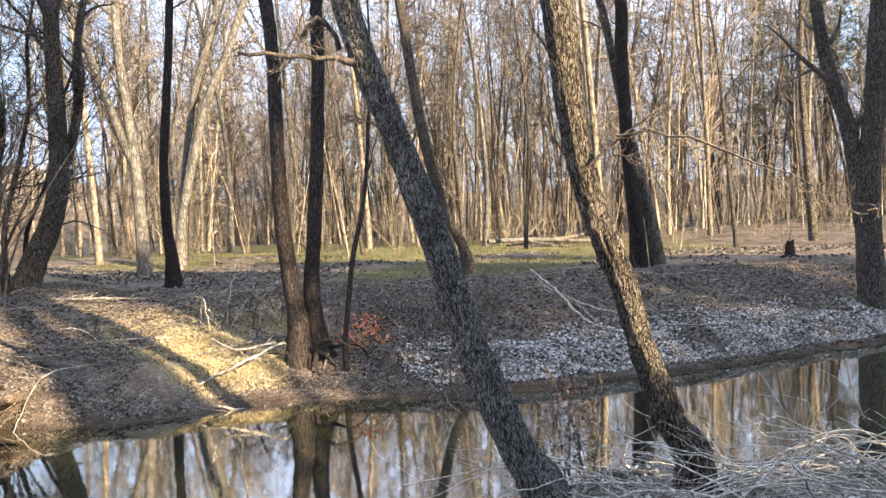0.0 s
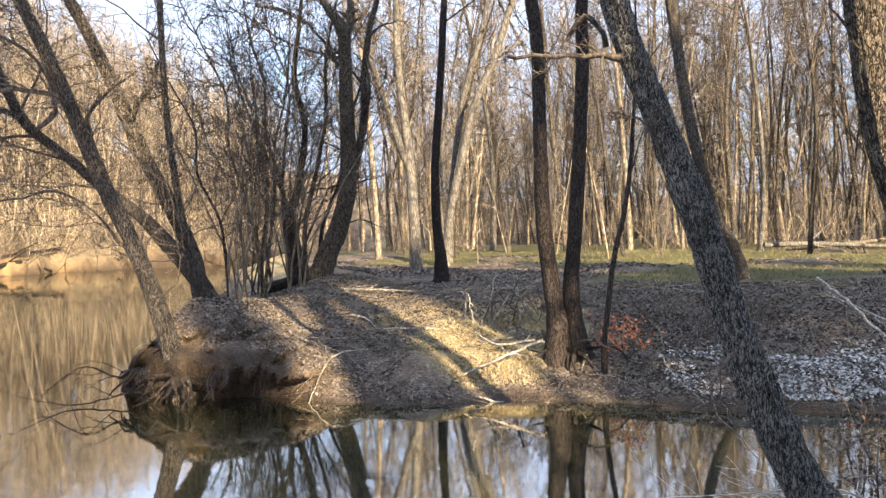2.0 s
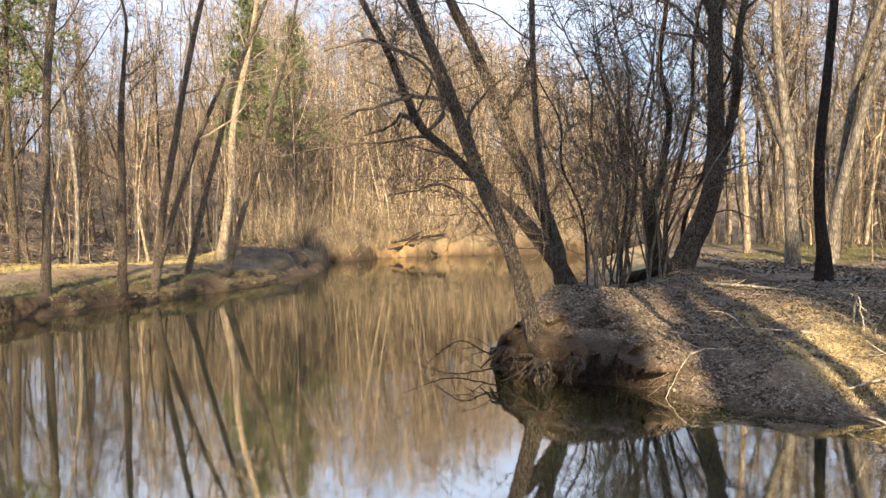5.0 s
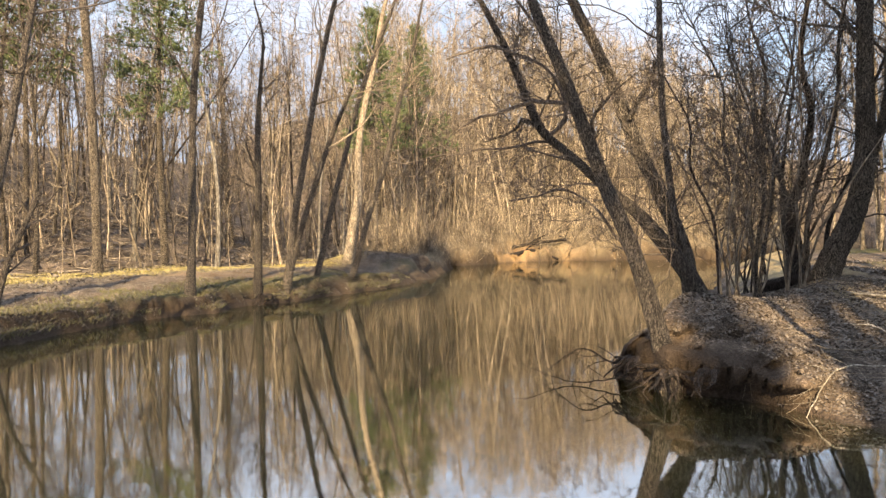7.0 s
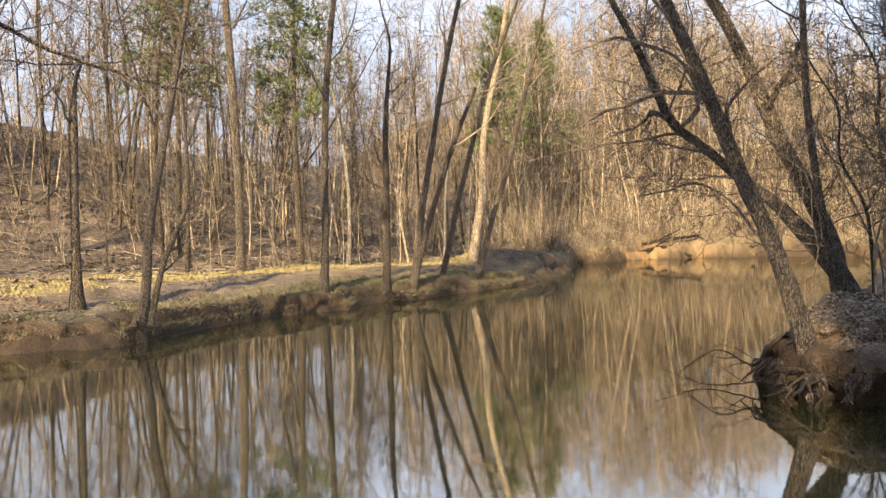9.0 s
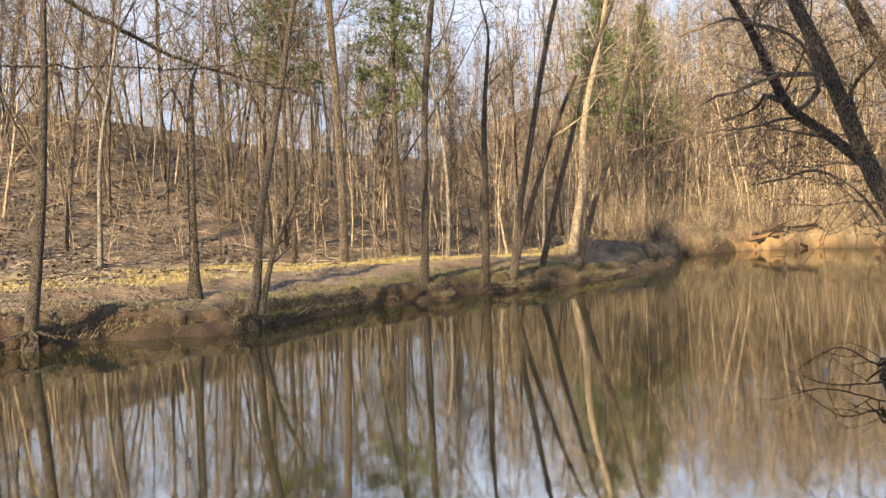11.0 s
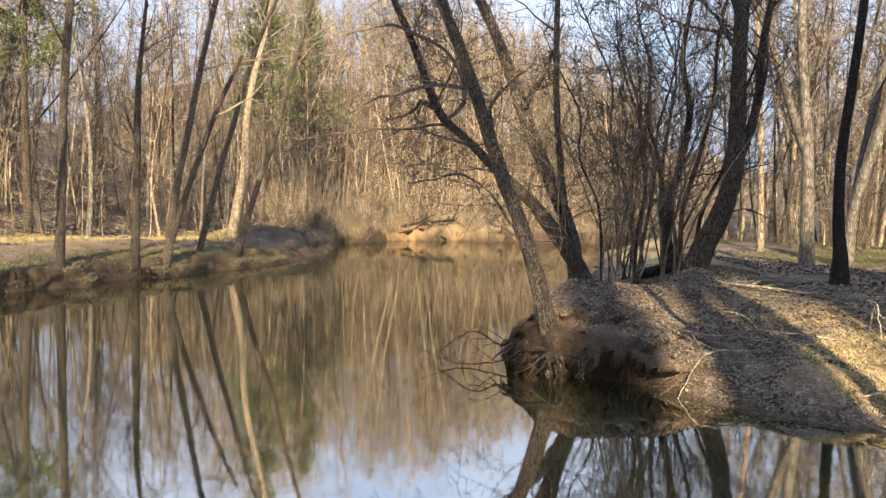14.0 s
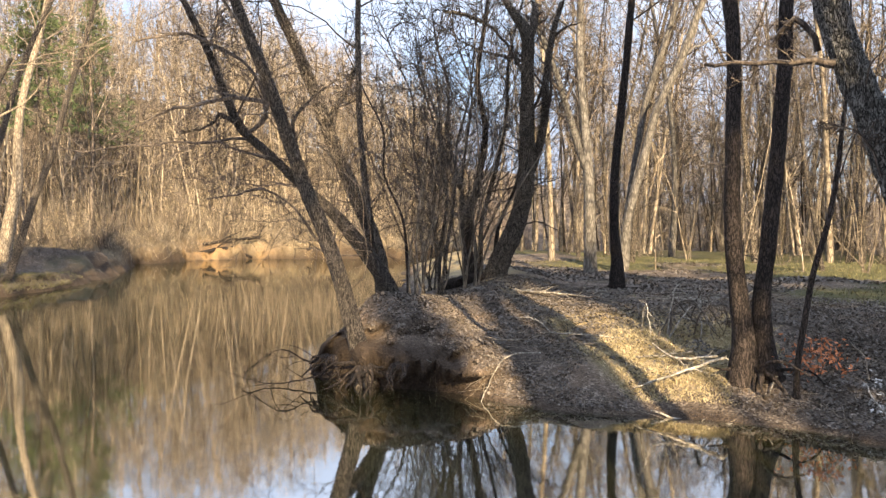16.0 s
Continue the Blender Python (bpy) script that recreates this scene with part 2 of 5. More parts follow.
# ---- lie of the land ----
SHORE_NEAR = [(70, 26), (40, 16), (20, 10), (12, 8), (7, 6.9), (4, 6.7), (2.7, 7.0), (1.9, 6.85), (1.0, 6.4), (0.3, 6.15), (-0.6, 5.2), (-2, 4.2), (-3.6, 3),
              (-4.8, 1.2), (-5.2, -1), (-5.5, -4), (-6, -8), (-5, -24), (0, -60)]
SHORE_LEFT = [(-8, -60), (-12, -24), (-15, -12), (-17.2, -7.5), (-18.3, -5.6), (-19.4, -4.2), (-19.6, -2.2), (-19.9, -0.8), (-23.2, 2), (-25.4, 5.2),
              (-27.5, 9.6), (-30.2, 13.4), (-35.2, 19.5), (-40, 24), (-46.4, 28.6), (-52.6, 33.5), (-56, 42), (-55.5, 48), (-51, 54), (-46, 60), (-44, 68), (-48, 82), (-60, 100), (-80, 130)]
SHORE_ISLE = [(-70, 134), (-50, 102), (-41, 84), (-38, 70), (-38, 60), (-36, 50), (-29, 38), (-19, 25), (-13.5, 17), (-11, 12.5), (-10.3, 10.8), (-9.5, 9.5), (-8.9, 9.15), (-8.4, 9.05), (-7.7, 9.05), (-7.0, 9.35),
              (-6.35, 9.45), (-5.66, 9.35), (-4.9, 9.38), (-4.2, 9.5), (-3.6, 9.75), (-2.9, 10.1), (-2.3, 10.3), (-1.5, 10.4), (-0.6, 10.3), (0.4, 10.25), (1.7, 10.5), (3.6, 11.2), (5.2, 11.8), (7.9, 12.9),
              (12, 14.8), (20, 18.5), (40, 24), (70, 36)]


def lattice(x, y, seed):
    i, j = np.floor(x).astype(np.int64), np.floor(y).astype(np.int64)
    fx, fy = x - i, y - j
    fx, fy = fx * fx * (3 - 2 * fx), fy * fy * (3 - 2 * fy)

    def h(a, b):
        v = (a * 374761393 + b * 668265263 + seed * 974634777) & 0x7FFFFFFF
        v = ((v ^ (v >> 13)) * 1274126177) & 0x7FFFFFFF
        return ((v ^ (v >> 16)) & 0xFFFF) / 65535.0
    return (h(i, j) * (1 - fx) + h(i + 1, j) * fx) * (1 - fy) + (h(i, j + 1) * (1 - fx) + h(i + 1, j + 1) * fx) * fy


def fbm(x, y, scale, octaves=4, seed=1):
    s, a = 0.0, 0.5
    for k in range(octaves):
        s = s + a * (lattice(x / scale, y / scale, seed + k) - 0.5)
        scale, a = scale / 2.1, a * 0.5
    return s


def smooth(a, b, v):
    t = np.clip((v - a) / (b - a), 0, 1)
    return t * t * (3 - 2 * t)


def shore_distance(x, y, line):
    best = np.full(x.shape, 1e9)
    for (ax, ay), (bx, by) in zip(line[:-1], line[1:]):
        dx, dy = bx - ax, by - ay
        t = np.clip(((x - ax) * dx + (y - ay) * dy) / (dx * dx + dy * dy), 0, 1)
        best = np.minimum(best, np.hypot(x - ax - t * dx, y - ay - t * dy))
    return best


def in_water(x, y):
    ring = SHORE_NEAR + SHORE_LEFT + SHORE_ISLE
    inside = np.zeros(x.shape, bool)
    for (ax, ay), (bx, by) in zip(ring, ring[1:] + ring[:1]):
        if ay != by:
            inside ^= ((ay > y) != (by > y)) & (x < (bx - ax) * (y - ay) / (by - ay) + ax)
    return inside


def land(x, y):
    """Height of the ground, and the distances from the three shores (near, left, isle), and whether it is under water."""
    x, y = np.asarray(x, float), np.asarray(y, float)
    k = 0.5 + 1.6 * smooth(-14, -18, x)
    wx, wy = x + k * fbm(x, y, 1.6, 3, 11), y + k * fbm(x, y, 1.6, 3, 12)
    dn, dl, di = (shore_distance(wx, wy, s) for s in (SHORE_NEAR, SHORE_LEFT, SHORE_ISLE))
    wet = in_water(wx, wy)
    d = np.minimum(np.minimum(dn, dl), di)
    rough_ = 0.30 * fbm(x, y, 2.5, 5, 21) + (0.25 + 0.9 * smooth(14, 40, np.hypot(x, y))) * fbm(x, y, 14, 3, 31)
    near = 0.06 + 0.95 * smooth(0.3, 4.5, dn)
    far = np.hypot(x, y)
    # a steep cut bank on the outside of the bend, then a shelf, then a wooded slope
    hill = 14 * smooth(9, 62, dl) * smooth(170, 100, np.hypot(x, y))
    left = 0.05 + 0.22 * smooth(0.0, 0.25, dl) + 0.42 * smooth(0.4, 0.75, dl + 0.9 * fbm(x, y, 2.6, 3, 97)) + 0.42 * smooth(0.8, 4.5, dl) + hill
    left = left + 4 * smooth(8, 50, dl) * smooth(22, 38, y) * smooth(170, 100, np.hypot(x, y)) + (0.5 * smooth(0.2, 0.5, dl) + 0.6 * smooth(1.0, 1.4, dl + 2.5 * fbm(x, y, 6, 2, 98)) + 0.5 * smooth(2.2, 2.7, dl)) * smooth(24, 32, y) + ((0.32 + 1.3 * smooth(24, 32, y)) * fbm(x, y, 1.1, 3, 95) + 0.5 * fbm(x, y, 4.5, 2, 96)) * smooth(0.0, 0.6, dl) * smooth(8, 3, dl) + 0.8 * smooth(5.5, 1.5, np.hypot(x + 41.5, y - 21.5)) * smooth(0.2, 1.2, dl)
    # the point bar of the isle: undercut tip, sloping beach, flat floor
    tip = smooth(3.2, 0.8, np.hypot(x + 8.3, y - 10.2))
    isle = 0.04 + 0.40 * smooth(0.0, 1.1, di) + 0.74 * smooth(0.7, 4.4, di) + 0.62 * tip * smooth(0.04, 0.22, di) * (1 - smooth(0.4, 3.5, di))
    isle = isle + 0.45 * smooth(-6.6, -8.4, x) * smooth(0.35, 1.3, di) * smooth(5.5, 3.0, di) * smooth(30, 20, y)
    isle = isle + 0.5 * smooth(6, 30, x) * smooth(3, 15, di)
    z = np.where(dn <= np.minimum(dl, di), near, np.where(dl <= di, left, isle))
    z = z + rough_ * smooth(0.2, 2.5, d) * (0.35 + 0.65 * smooth(8, 40, far)) + 0.16 * fbm(x, y, 0.5, 4, 91) * smooth(0.0, 0.3, d)
    turn_ = np.degrees(np.arctan2(-x, y))
    z = z + (11 * smooth(105, 230, far) + 9 * smooth(84, 125, far) * smooth(18, 32, turn_) * smooth(78, 62, turn_)) * smooth(0, 25, d)
    z = np.where(wet, -0.08 - 0.6 * smooth(0, 2.0, d), z)
    return z, dn, dl, di, wet


def overhang(x, y, z, dn, dl, di, wet):
    """Where the turf juts out over the hollow at the island tip and along the cut banks."""
    far = np.hypot(x, y) + 1e-6
    jut = 0.75 * smooth(2.3, 1.4, np.hypot(x + 7.8, y - 9.6)) * smooth(1.3, 0.5, di) * (di < dl)
    jut = jut + 0.26 * smooth(1.5, 0.6, dl) * (dl < np.minimum(dn, di)) * (smooth(40, 30, far) + 4.0 * smooth(56, 64, far) * smooth(100, 90, far))
    jut = jut * smooth(0.26, 0.38, z) * np.clip(0.8 + 1.6 * fbm(x, y, 0.9, 3, 61) + 1.8 * fbm(x, y, 0.3, 3, 62), 0, 1.5) * ~wet
    return x - jut * x / far, y - jut * y / far


def gz(x, y):
    return float(land(np.array([x]), np.array([y]))[0][0])


def mesh(name, verts, faces, mat, smooth_=True):
    me = bpy.data.meshes.new(name)
    me.from_pydata([tuple(v) for v in verts], [], faces)
    me.materials.append(mat)
    if smooth_:
        me.polygons.foreach_set("use_smooth", [True] * len(me.polygons))
    me.update()
    return me


def fast_mesh(name, verts, faces, mat, smooth_=False):
    """A mesh from arrays: faces all have the same number of corners."""
    me = bpy.data.meshes.new(name)
    verts, faces = np.asarray(verts, np.float32), np.asarray(faces, np.int32)
    n, k = faces.shape
    me.vertices.add(len(verts))
    me.vertices.foreach_set("co", verts.ravel())
    me.loops.add(n * k)
    me.loops.foreach_set("vertex_index", faces.ravel())
    me.polygons.add(n)
    me.polygons.foreach_set("loop_start", np.arange(n, dtype=np.int32) * k)
    me.polygons.foreach_set("loop_total", np.full(n, k, np.int32))
    if smooth_:
        me.polygons.foreach_set("use_smooth", np.ones(n, bool))
    me.materials.append(mat)
    me.update(calc_edges=True)
    return me


def part(name, me, parent, label=""):
    ob = new(name, me)
    ob.parent = parent
    return tagged(ob, label)


def build_ground():
    az = np.radians(np.concatenate([np.arange(-48, 44, 0.34), np.arange(44, 112, 0.24), np.arange(112, 118, 0.5), np.arange(118, 312, 2.0)]))
    rad = [0.4]
    while rad[-1] < 110:
        rad.append(rad[-1] * (1.006 if 10.6 < rad[-1] < 13.4 else 1.0075 if 16 < rad[-1] < 36 else 1.009 if 58 < rad[-1] < 82 else 1.016 if 36 < rad[-1] < 90 else 1.028) + 0.004)
    while rad[-1] < 3500:
        rad.append(rad[-1] * 1.15)
    rad = np.array(rad)
    na, nr = len(az), len(rad)
    A, R = np.meshgrid(az, rad, indexing="ij")
    x, y = (-np.sin(A) * R).ravel(), (np.cos(A) * R).ravel()
    z, dn, dl, di, wet = land(x, y)
    hx, hy = overhang(x, y, z, dn, dl, di, wet)
    verts = np.stack([hx, hy, z], 1)
    verts = np.vstack([verts, [[0, 0, gz(0.0, 0.01)]]])
    i = np.arange(na)[:, None]
    j = np.arange(nr - 1)[None, :]
    k = (i + 1) % na
    quads = np.stack([i * nr + j, i * nr + j + 1, k * nr + j + 1, k * nr + j], -1).reshape(-1, 4)
    faces = quads.tolist() + [[na * nr, int(a) * nr, int((a + 1) % na) * nr] for a in range(na)]
    me = mesh("ground", verts, faces, FLOOR)
    d = np.minimum(np.minimum(dn, dl), di)
    far = np.hypot(x, y)
    isle = di <= np.minimum(dn, dl)
    left = dl <= np.minimum(dn, di)
    patch = fbm(x, y, 6, 4, 51)
    green = np.where(isle, smooth(4.5, 8, di) * smooth(-0.06, 0.1, patch) * smooth(14, 6, x) * smooth(95, 40, far), 0) * 0.9
    green = np.where(left, 0.9 * np.maximum(smooth(0.5, 0.9, dl) * smooth(2.4, 1.4, dl) * smooth(-0.12, 0.08, patch), 0.75 * smooth(5, 7, dl) * smooth(13, 9, dl) * smooth(-0.08, 0.1, fbm(x, y, 3.1, 3, 58))) * smooth(26, 18, y), green)
    straw = np.where(left, (0.35 + 0.5 * smooth(-0.1, 0.1, fbm(x, y, 2.2, 3, 57))) * smooth(3.5, 6, dl) * smooth(14, 9, dl) * smooth(24, 18, y), 0)
    # island straw cut along the sun's edge: a sunlit patch painted in
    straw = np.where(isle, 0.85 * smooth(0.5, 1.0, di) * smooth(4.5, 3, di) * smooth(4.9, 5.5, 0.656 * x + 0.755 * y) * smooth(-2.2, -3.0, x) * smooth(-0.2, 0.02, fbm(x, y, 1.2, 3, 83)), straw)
    mud_and_shade = np.where(wet, 1.0, smooth(0.42, 0.08, d + 0.8 * patch + 0.5 * fbm(x, y, 0.7, 3, 59))) * 0.95
    bend = left & (y > 24) & ~wet
    clay = np.maximum(smooth(6.5, 2, np.hypot(x + 56.3, y - 45)) * smooth(-0.1, 0.06, fbm(x, y, 2.2, 3, 53)), 0.15 * smooth(-0.02, 0.1, fbm(x, y, 3, 3, 52)) * smooth(1.2, 0.6, dl))
    sand = np.where(bend, 0.95 * clay * smooth(3.0, 1.6, dl), 0)
    straw = np.where(bend, np.maximum(straw, 0.3 * smooth(14, 6, dl)), straw)
    sand = np.where(left, np.maximum(sand, 0.4 * smooth(-0.1, 0.1, patch) * smooth(1.8, 2.6, dl) * smooth(5.5, 4, dl) * smooth(20, 12, y)), sand)
    # tip hollow darkened: shade under the overhang painted over muddy soil
    mud_and_shade = np.maximum(mud_and_shade, 0.95 * smooth(2.5, 1.7, np.hypot(x + 7.9, y - 9.4)) * smooth(0.5, 0.3, di) * isle)
    mud_and_shade = np.maximum(mud_and_shade, 0.92 * smooth(1.0, 0.45, dl + 0.6 * patch) * left) * (1 - sand)
    cover = np.stack([green, mud_and_shade, straw, sand], 1)
    cover = np.vstack([cover, [[0, 0, 0, 0]]]).astype(np.float32)
    at = me.color_attributes.new("cover", "FLOAT_COLOR", "POINT")
    at.data.foreach_set("color", cover.ravel())
    tagged(new("ground", me), "brown leaf-strewn forest floor with grass and muddy creek banks", "ground", kind="structure")


build_ground()

wv, wf = [], []
for a in range(41):
    for c in range(41):
        wv.append((-160 + a * 7.0, -70 + c * 7.0, 0.0))
for a in range(40):
    for c in range(40):
        wf.append([a * 41 + c, (a + 1) * 41 + c, (a + 1) * 41 + c + 1, a * 41 + c + 1])
tagged(new("water", mesh("water", wv, wf, WATER)), "still murky green-brown creek water mirroring the trees", "water", kind="structure")


# ---- branching wood ----
def curve_points(ctrl, step):
    """A smooth line through control points (x, y, z, radius)."""
    c = np.array(ctrl, float)
    c = np.vstack([2 * c[0] - c[1], c, 2 * c[-1] - c[-2]])
    c[0, 3], c[-1, 3] = c[1, 3], c[-2, 3]
    out = []
    for k in range(1, len(c) - 2):
        n = max(2, int(np.linalg.norm(c[k + 1, :3] - c[k, :3]) / step))
        for t in np.arange(n) / n:
            out.append(0.5 * (2 * c[k] + (c[k + 1] - c[k - 1]) * t + (2 * c[k - 1] - 5 * c[k] + 4 * c[k + 1] - c[k + 2]) * t * t
                              + (3 * c[k] - c[k - 1] - 3 * c[k + 1] + c[k + 2]) * t ** 3))
    out.append(c[-2])
    out = np.array(out)
    out[:, 3] = np.maximum(out[:, 3], 0.003)
    return out


def tube(V, F, pts, sides, ridge=0.0, seed=0, close=True):
    """Adds a tube along pts (x, y, z, r) to V, F. ridge: depth of the bark's furrows as a share of the radius."""
    p = np.asarray(pts, float)
    n = len(p)
    tan = np.gradient(p[:, :3], axis=0)
    tan /= np.linalg.norm(tan, axis=1)[:, None] + 1e-9
    ref = np.array([0.31, 0.95, 0.05]) if abs(tan[0][2]) > 0.6 else np.array([0.05, 0.1, 0.99])
    u = np.cross(tan, ref)
    u /= np.linalg.norm(u, axis=1)[:, None] + 1e-9
    w = np.cross(tan, u)
    a = np.arange(sides) * 2 * math.pi / sides
    rr = np.repeat(p[:, 3:4], sides, 1)
    if ridge:
        hgt = np.cumsum(np.r_[0, np.linalg.norm(np.diff(p[:, :3], axis=0), axis=1)])
        A, H = np.meshgrid(a, hgt)
        lump = fbm(np.cos(A) * 1.2 + 7 + seed, np.sin(A) * 1.2 + H * 1.5, 1.0, 3, seed + 3)
        k = 2.2
        fur = np.abs(fbm(np.cos(A) * k * 2 + 5, np.sin(A) * k * 2 + H * 1.0 + 9, 0.9, 3, seed + 7)) + np.abs(fbm(A * 5.0, H * 4.0, 1.3, 2, seed + 13)) * 1.9 - 0.12
        rr = rr * (1 + ridge * (1.3 * lump + 1.6 * fur - 0.35))
    ring = p[:, None, :3] + rr[:, :, None] * (np.cos(a)[None, :, None] * u[:, None] + np.sin(a)[None, :, None] * w[:, None])
    o = len(V)
    V.extend(ring.reshape(-1, 3).tolist())
    for i in range(n - 1):
        for j in range(sides):
            k = (j + 1) % sides
            F.append((o + i * sides + j, o + i * sides + k, o + (i + 1) * sides + k, o + (i + 1) * sides + j))
    if close:
        F.append(tuple(o + (n - 1) * sides + j for j in range(sides)))


def unit(v):
    return v / (np.linalg.norm(v) + 1e-9)


def shoot(rng, start, way, length, r0, up, wob, segs):
    """One bent, tapering branch."""
    pts, p, d = [], np.array(start, float), unit(np.array(way, float))
    step = length / segs
    for k in range(segs + 1):
        pts.append((*p, r0 * (1 - 0.78 * k / segs)))
        d = unit(d + wob * rng.normal(size=3) + np.array([0, 0, up]))
        p = p + d * step
    return np.array(pts)


def fan(rng, parent, out, depth, count, share, up, wob, segs, lo=0.25, rmin=0.004, spread=0.9, thick=0.55):
    """Side branches along a branch, and theirs in turn: out collects (points, depth)."""
    n = len(parent)
    length = np.linalg.norm(parent[-1, :3] - parent[0, :3])
    for c in range(count[0]):
        t = lo + (1 - lo) * (c + rng.random()) / count[0]
        k = min(int(t * (n - 1)), n - 2)
        base = parent[k] + (parent[k + 1] - parent[k]) * (t * (n - 1) - k)
        along = unit(parent[k + 1, :3] - parent[k, :3])
        side = unit(np.cross(along, rng.normal(size=3)))
        way = along * (0.55 + 0.4 * rng.random()) + side * spread
        s = shoot(rng, base[:3], way, length * share * (0.6 + 0.7 * rng.random()) * (1.15 - 0.55 * t), max(base[3] * thick * (0.8 + 0.4 * rng.random()), rmin), up, wob, segs)
        s[:, 3] = np.maximum(s[:, 3], rmin * 0.6)
        out.append((s, depth))
        if len(count) > 1:
            fan(rng, s, out, depth + 1, count[1:], share * 1.1, up, wob, max(3, segs - 1), 0.2, rmin, spread)


def sides_for(r):
    return 8 if r > 0.08 else 6 if r > 0.035 else 4 if r > 0.014 else 3


GUARD = []


def tree(ctrl, mat, label, limbs=7, sub=(4, 4), twig=TWIG, top=None, sides=14, ridge=0.12, seed=1, step=0.12, first=0.45, extra=(), rmin=0.005,
         category="tree", name="tree", upward=0.05, stretch=0.42, flare=True, stems=(), low=7, reach=0.10):
    """A tree along its trunk's line: trunk, single limbs, joined twigs. top: height to which the trunk goes on. extra: limbs by their own lines."""
    rng = np.random.default_rng(seed)
    c = [tuple(q) for q in ctrl]
    root = new(name)
    root.location = (c[0][0], c[0][1], c[0][2])
    tagged(root, label, category)
    GUARD.append((c[0][0], c[0][1]))
    if top:
        a, b = np.array(c[-2]), np.array(c[-1])
        d = unit(b[:3] - a[:3])
        z, k = b[2], 0
        left_ = max(1, int((top - z) / 1.6))
        p, r = b[:3].copy(), b[3]
        for k in range(left_):
            d = unit(d + 0.09 * rng.normal(size=3) + np.array([0, 0, 0.07]))
            p = p + d * 1.6
            c.append((*p, max(r * (1 - (k + 1) / (left_ + 0.6)), 0.012)))
    z0 = c[0][2]
    o = np.array(c[0][:3])
    c = [(c[0][0] - (c[1][0] - c[0][0]) * 0.3, c[0][1], min(z0, gz(c[0][0], c[0][1])) - 0.3, c[0][3] * (1.25 if flare else 1.0))] + c
    line = curve_points(c, step)
    line[:, :3] -= o
    V, F = [], []
    tube(V, F, line, sides, ridge, seed)
    part("trunk", mesh("trunk", V, F, mat), root)
    wood, tips = [], []
    for s in stems:
        q = curve_points(s, step * 1.5)
        q[:, :3] -= o
        grow = []
        fan(rng, q, grow, 2, (5, 3, 3), 0.4, upward, 0.16, 5, 0.35, rmin)
        tips += [g for g, d in grow]
        V, F = [], []
        tube(V, F, q, max(8, sides - 4), ridge, seed + 5)
        part("limb", mesh("limb", V, F, mat), root)
    for e in extra:
        q = curve_points(e, 0.15)
        q[:, :3] -= o
        q[1:-1, :3] += 0.012 * rng.normal(size=(len(q) - 2, 3))
        wood.append(q)
        grow = []
        fan(rng, q, grow, 2, (9, 5, 2), 0.4, upward * 0.4, 0.26, 5, 0.15, rmin * 0.9, 1.0, 0.4)
        tips += [g for g, d in grow]
    grow = []
    fan(rng, line, grow, 1, (limbs,), stretch, upward, 0.17, 9, first, rmin * 2, 0.9, 0.3)
    for q, d in grow:
        wood.append(q)
        more = []
        fan(rng, q, more, 2, (sub[0] + 3, *sub[1:]), 0.42, upward, 0.22, 5, 0.12, rmin)
        tips += [g for g, d in more]
    if low:
        more = []
        fan(rng, line, more, 2, (low,), reach, 0.02, 0.25, 6, 0.15, rmin, 1.2, 0.10)
        for g, d in list(more):
            fan(rng, g, more, 3, (4, 2) if low > 10 else (3,), 0.5, 0.02, 0.25, 4, 0.2, rmin * 0.75, 1.0)
        tips += [g for g, d in more]
    for q in wood:
        V, F = [], []
        tube(V, F, q, sides_for(q[0, 3]))
        part("limb", mesh("limb", V, F, twig if q[0, 3] < 0.04 else mat), root)
    V, F = [], []
    far_ = math.hypot(o[0], o[1]) > 14
    for q in tips:
        tube(V, F, q[[0, 2, -1]] if far_ and q[0, 3] < 0.012 else q, sides_for(q[0, 3]), close=False)
    if V:
        tagged(part("twig_spray", mesh("twig_spray", V, F, twig), root, "fine bare twigs"), kind="stuff")
    return root


# ---- the trees by the water ----
tree([(0.76, 5.85, 0.20, 0.209), (0.68, 5.86, 0.39, 0.170), (0.54, 5.88, 0.63, 0.151), (0.18, 5.90, 1.54, 0.134), (-0.10, 5.90, 2.49, 0.128), (-0.42, 5.88, 3.43, 0.108), (-0.71, 5.86, 4.35, 0.107)], BARK_GREY, "leaning grey tree with deeply furrowed bark on the near bank",
     limbs=5, sub=(5, 4), top=12, sides=56, ridge=0.2, seed=3, step=0.03, first=0.55, extra=[[(-0.66, 5.81, 3.83, 0.034), (-0.77, 5.80, 3.87, 0.028), (-0.95, 5.77, 3.87, 0.023), (-1.17, 5.73, 3.87, 0.019), (-1.34, 5.69, 3.90, 0.017), (-1.54, 5.64, 3.91, 0.015)], [(-0.79, 5.95, 3.97, 0.028), (-0.85, 5.94, 4.13, 0.020), (-0.96, 5.92, 4.22, 0.027), (-1.10, 5.90, 4.05, 0.018)], [(-0.36, 5.79, 3.00, 0.012), (-0.48, 5.78, 3.28, 0.009), (-0.61, 5.77, 3.37, 0.009), (-0.72, 5.75, 3.40, 0.006)]])
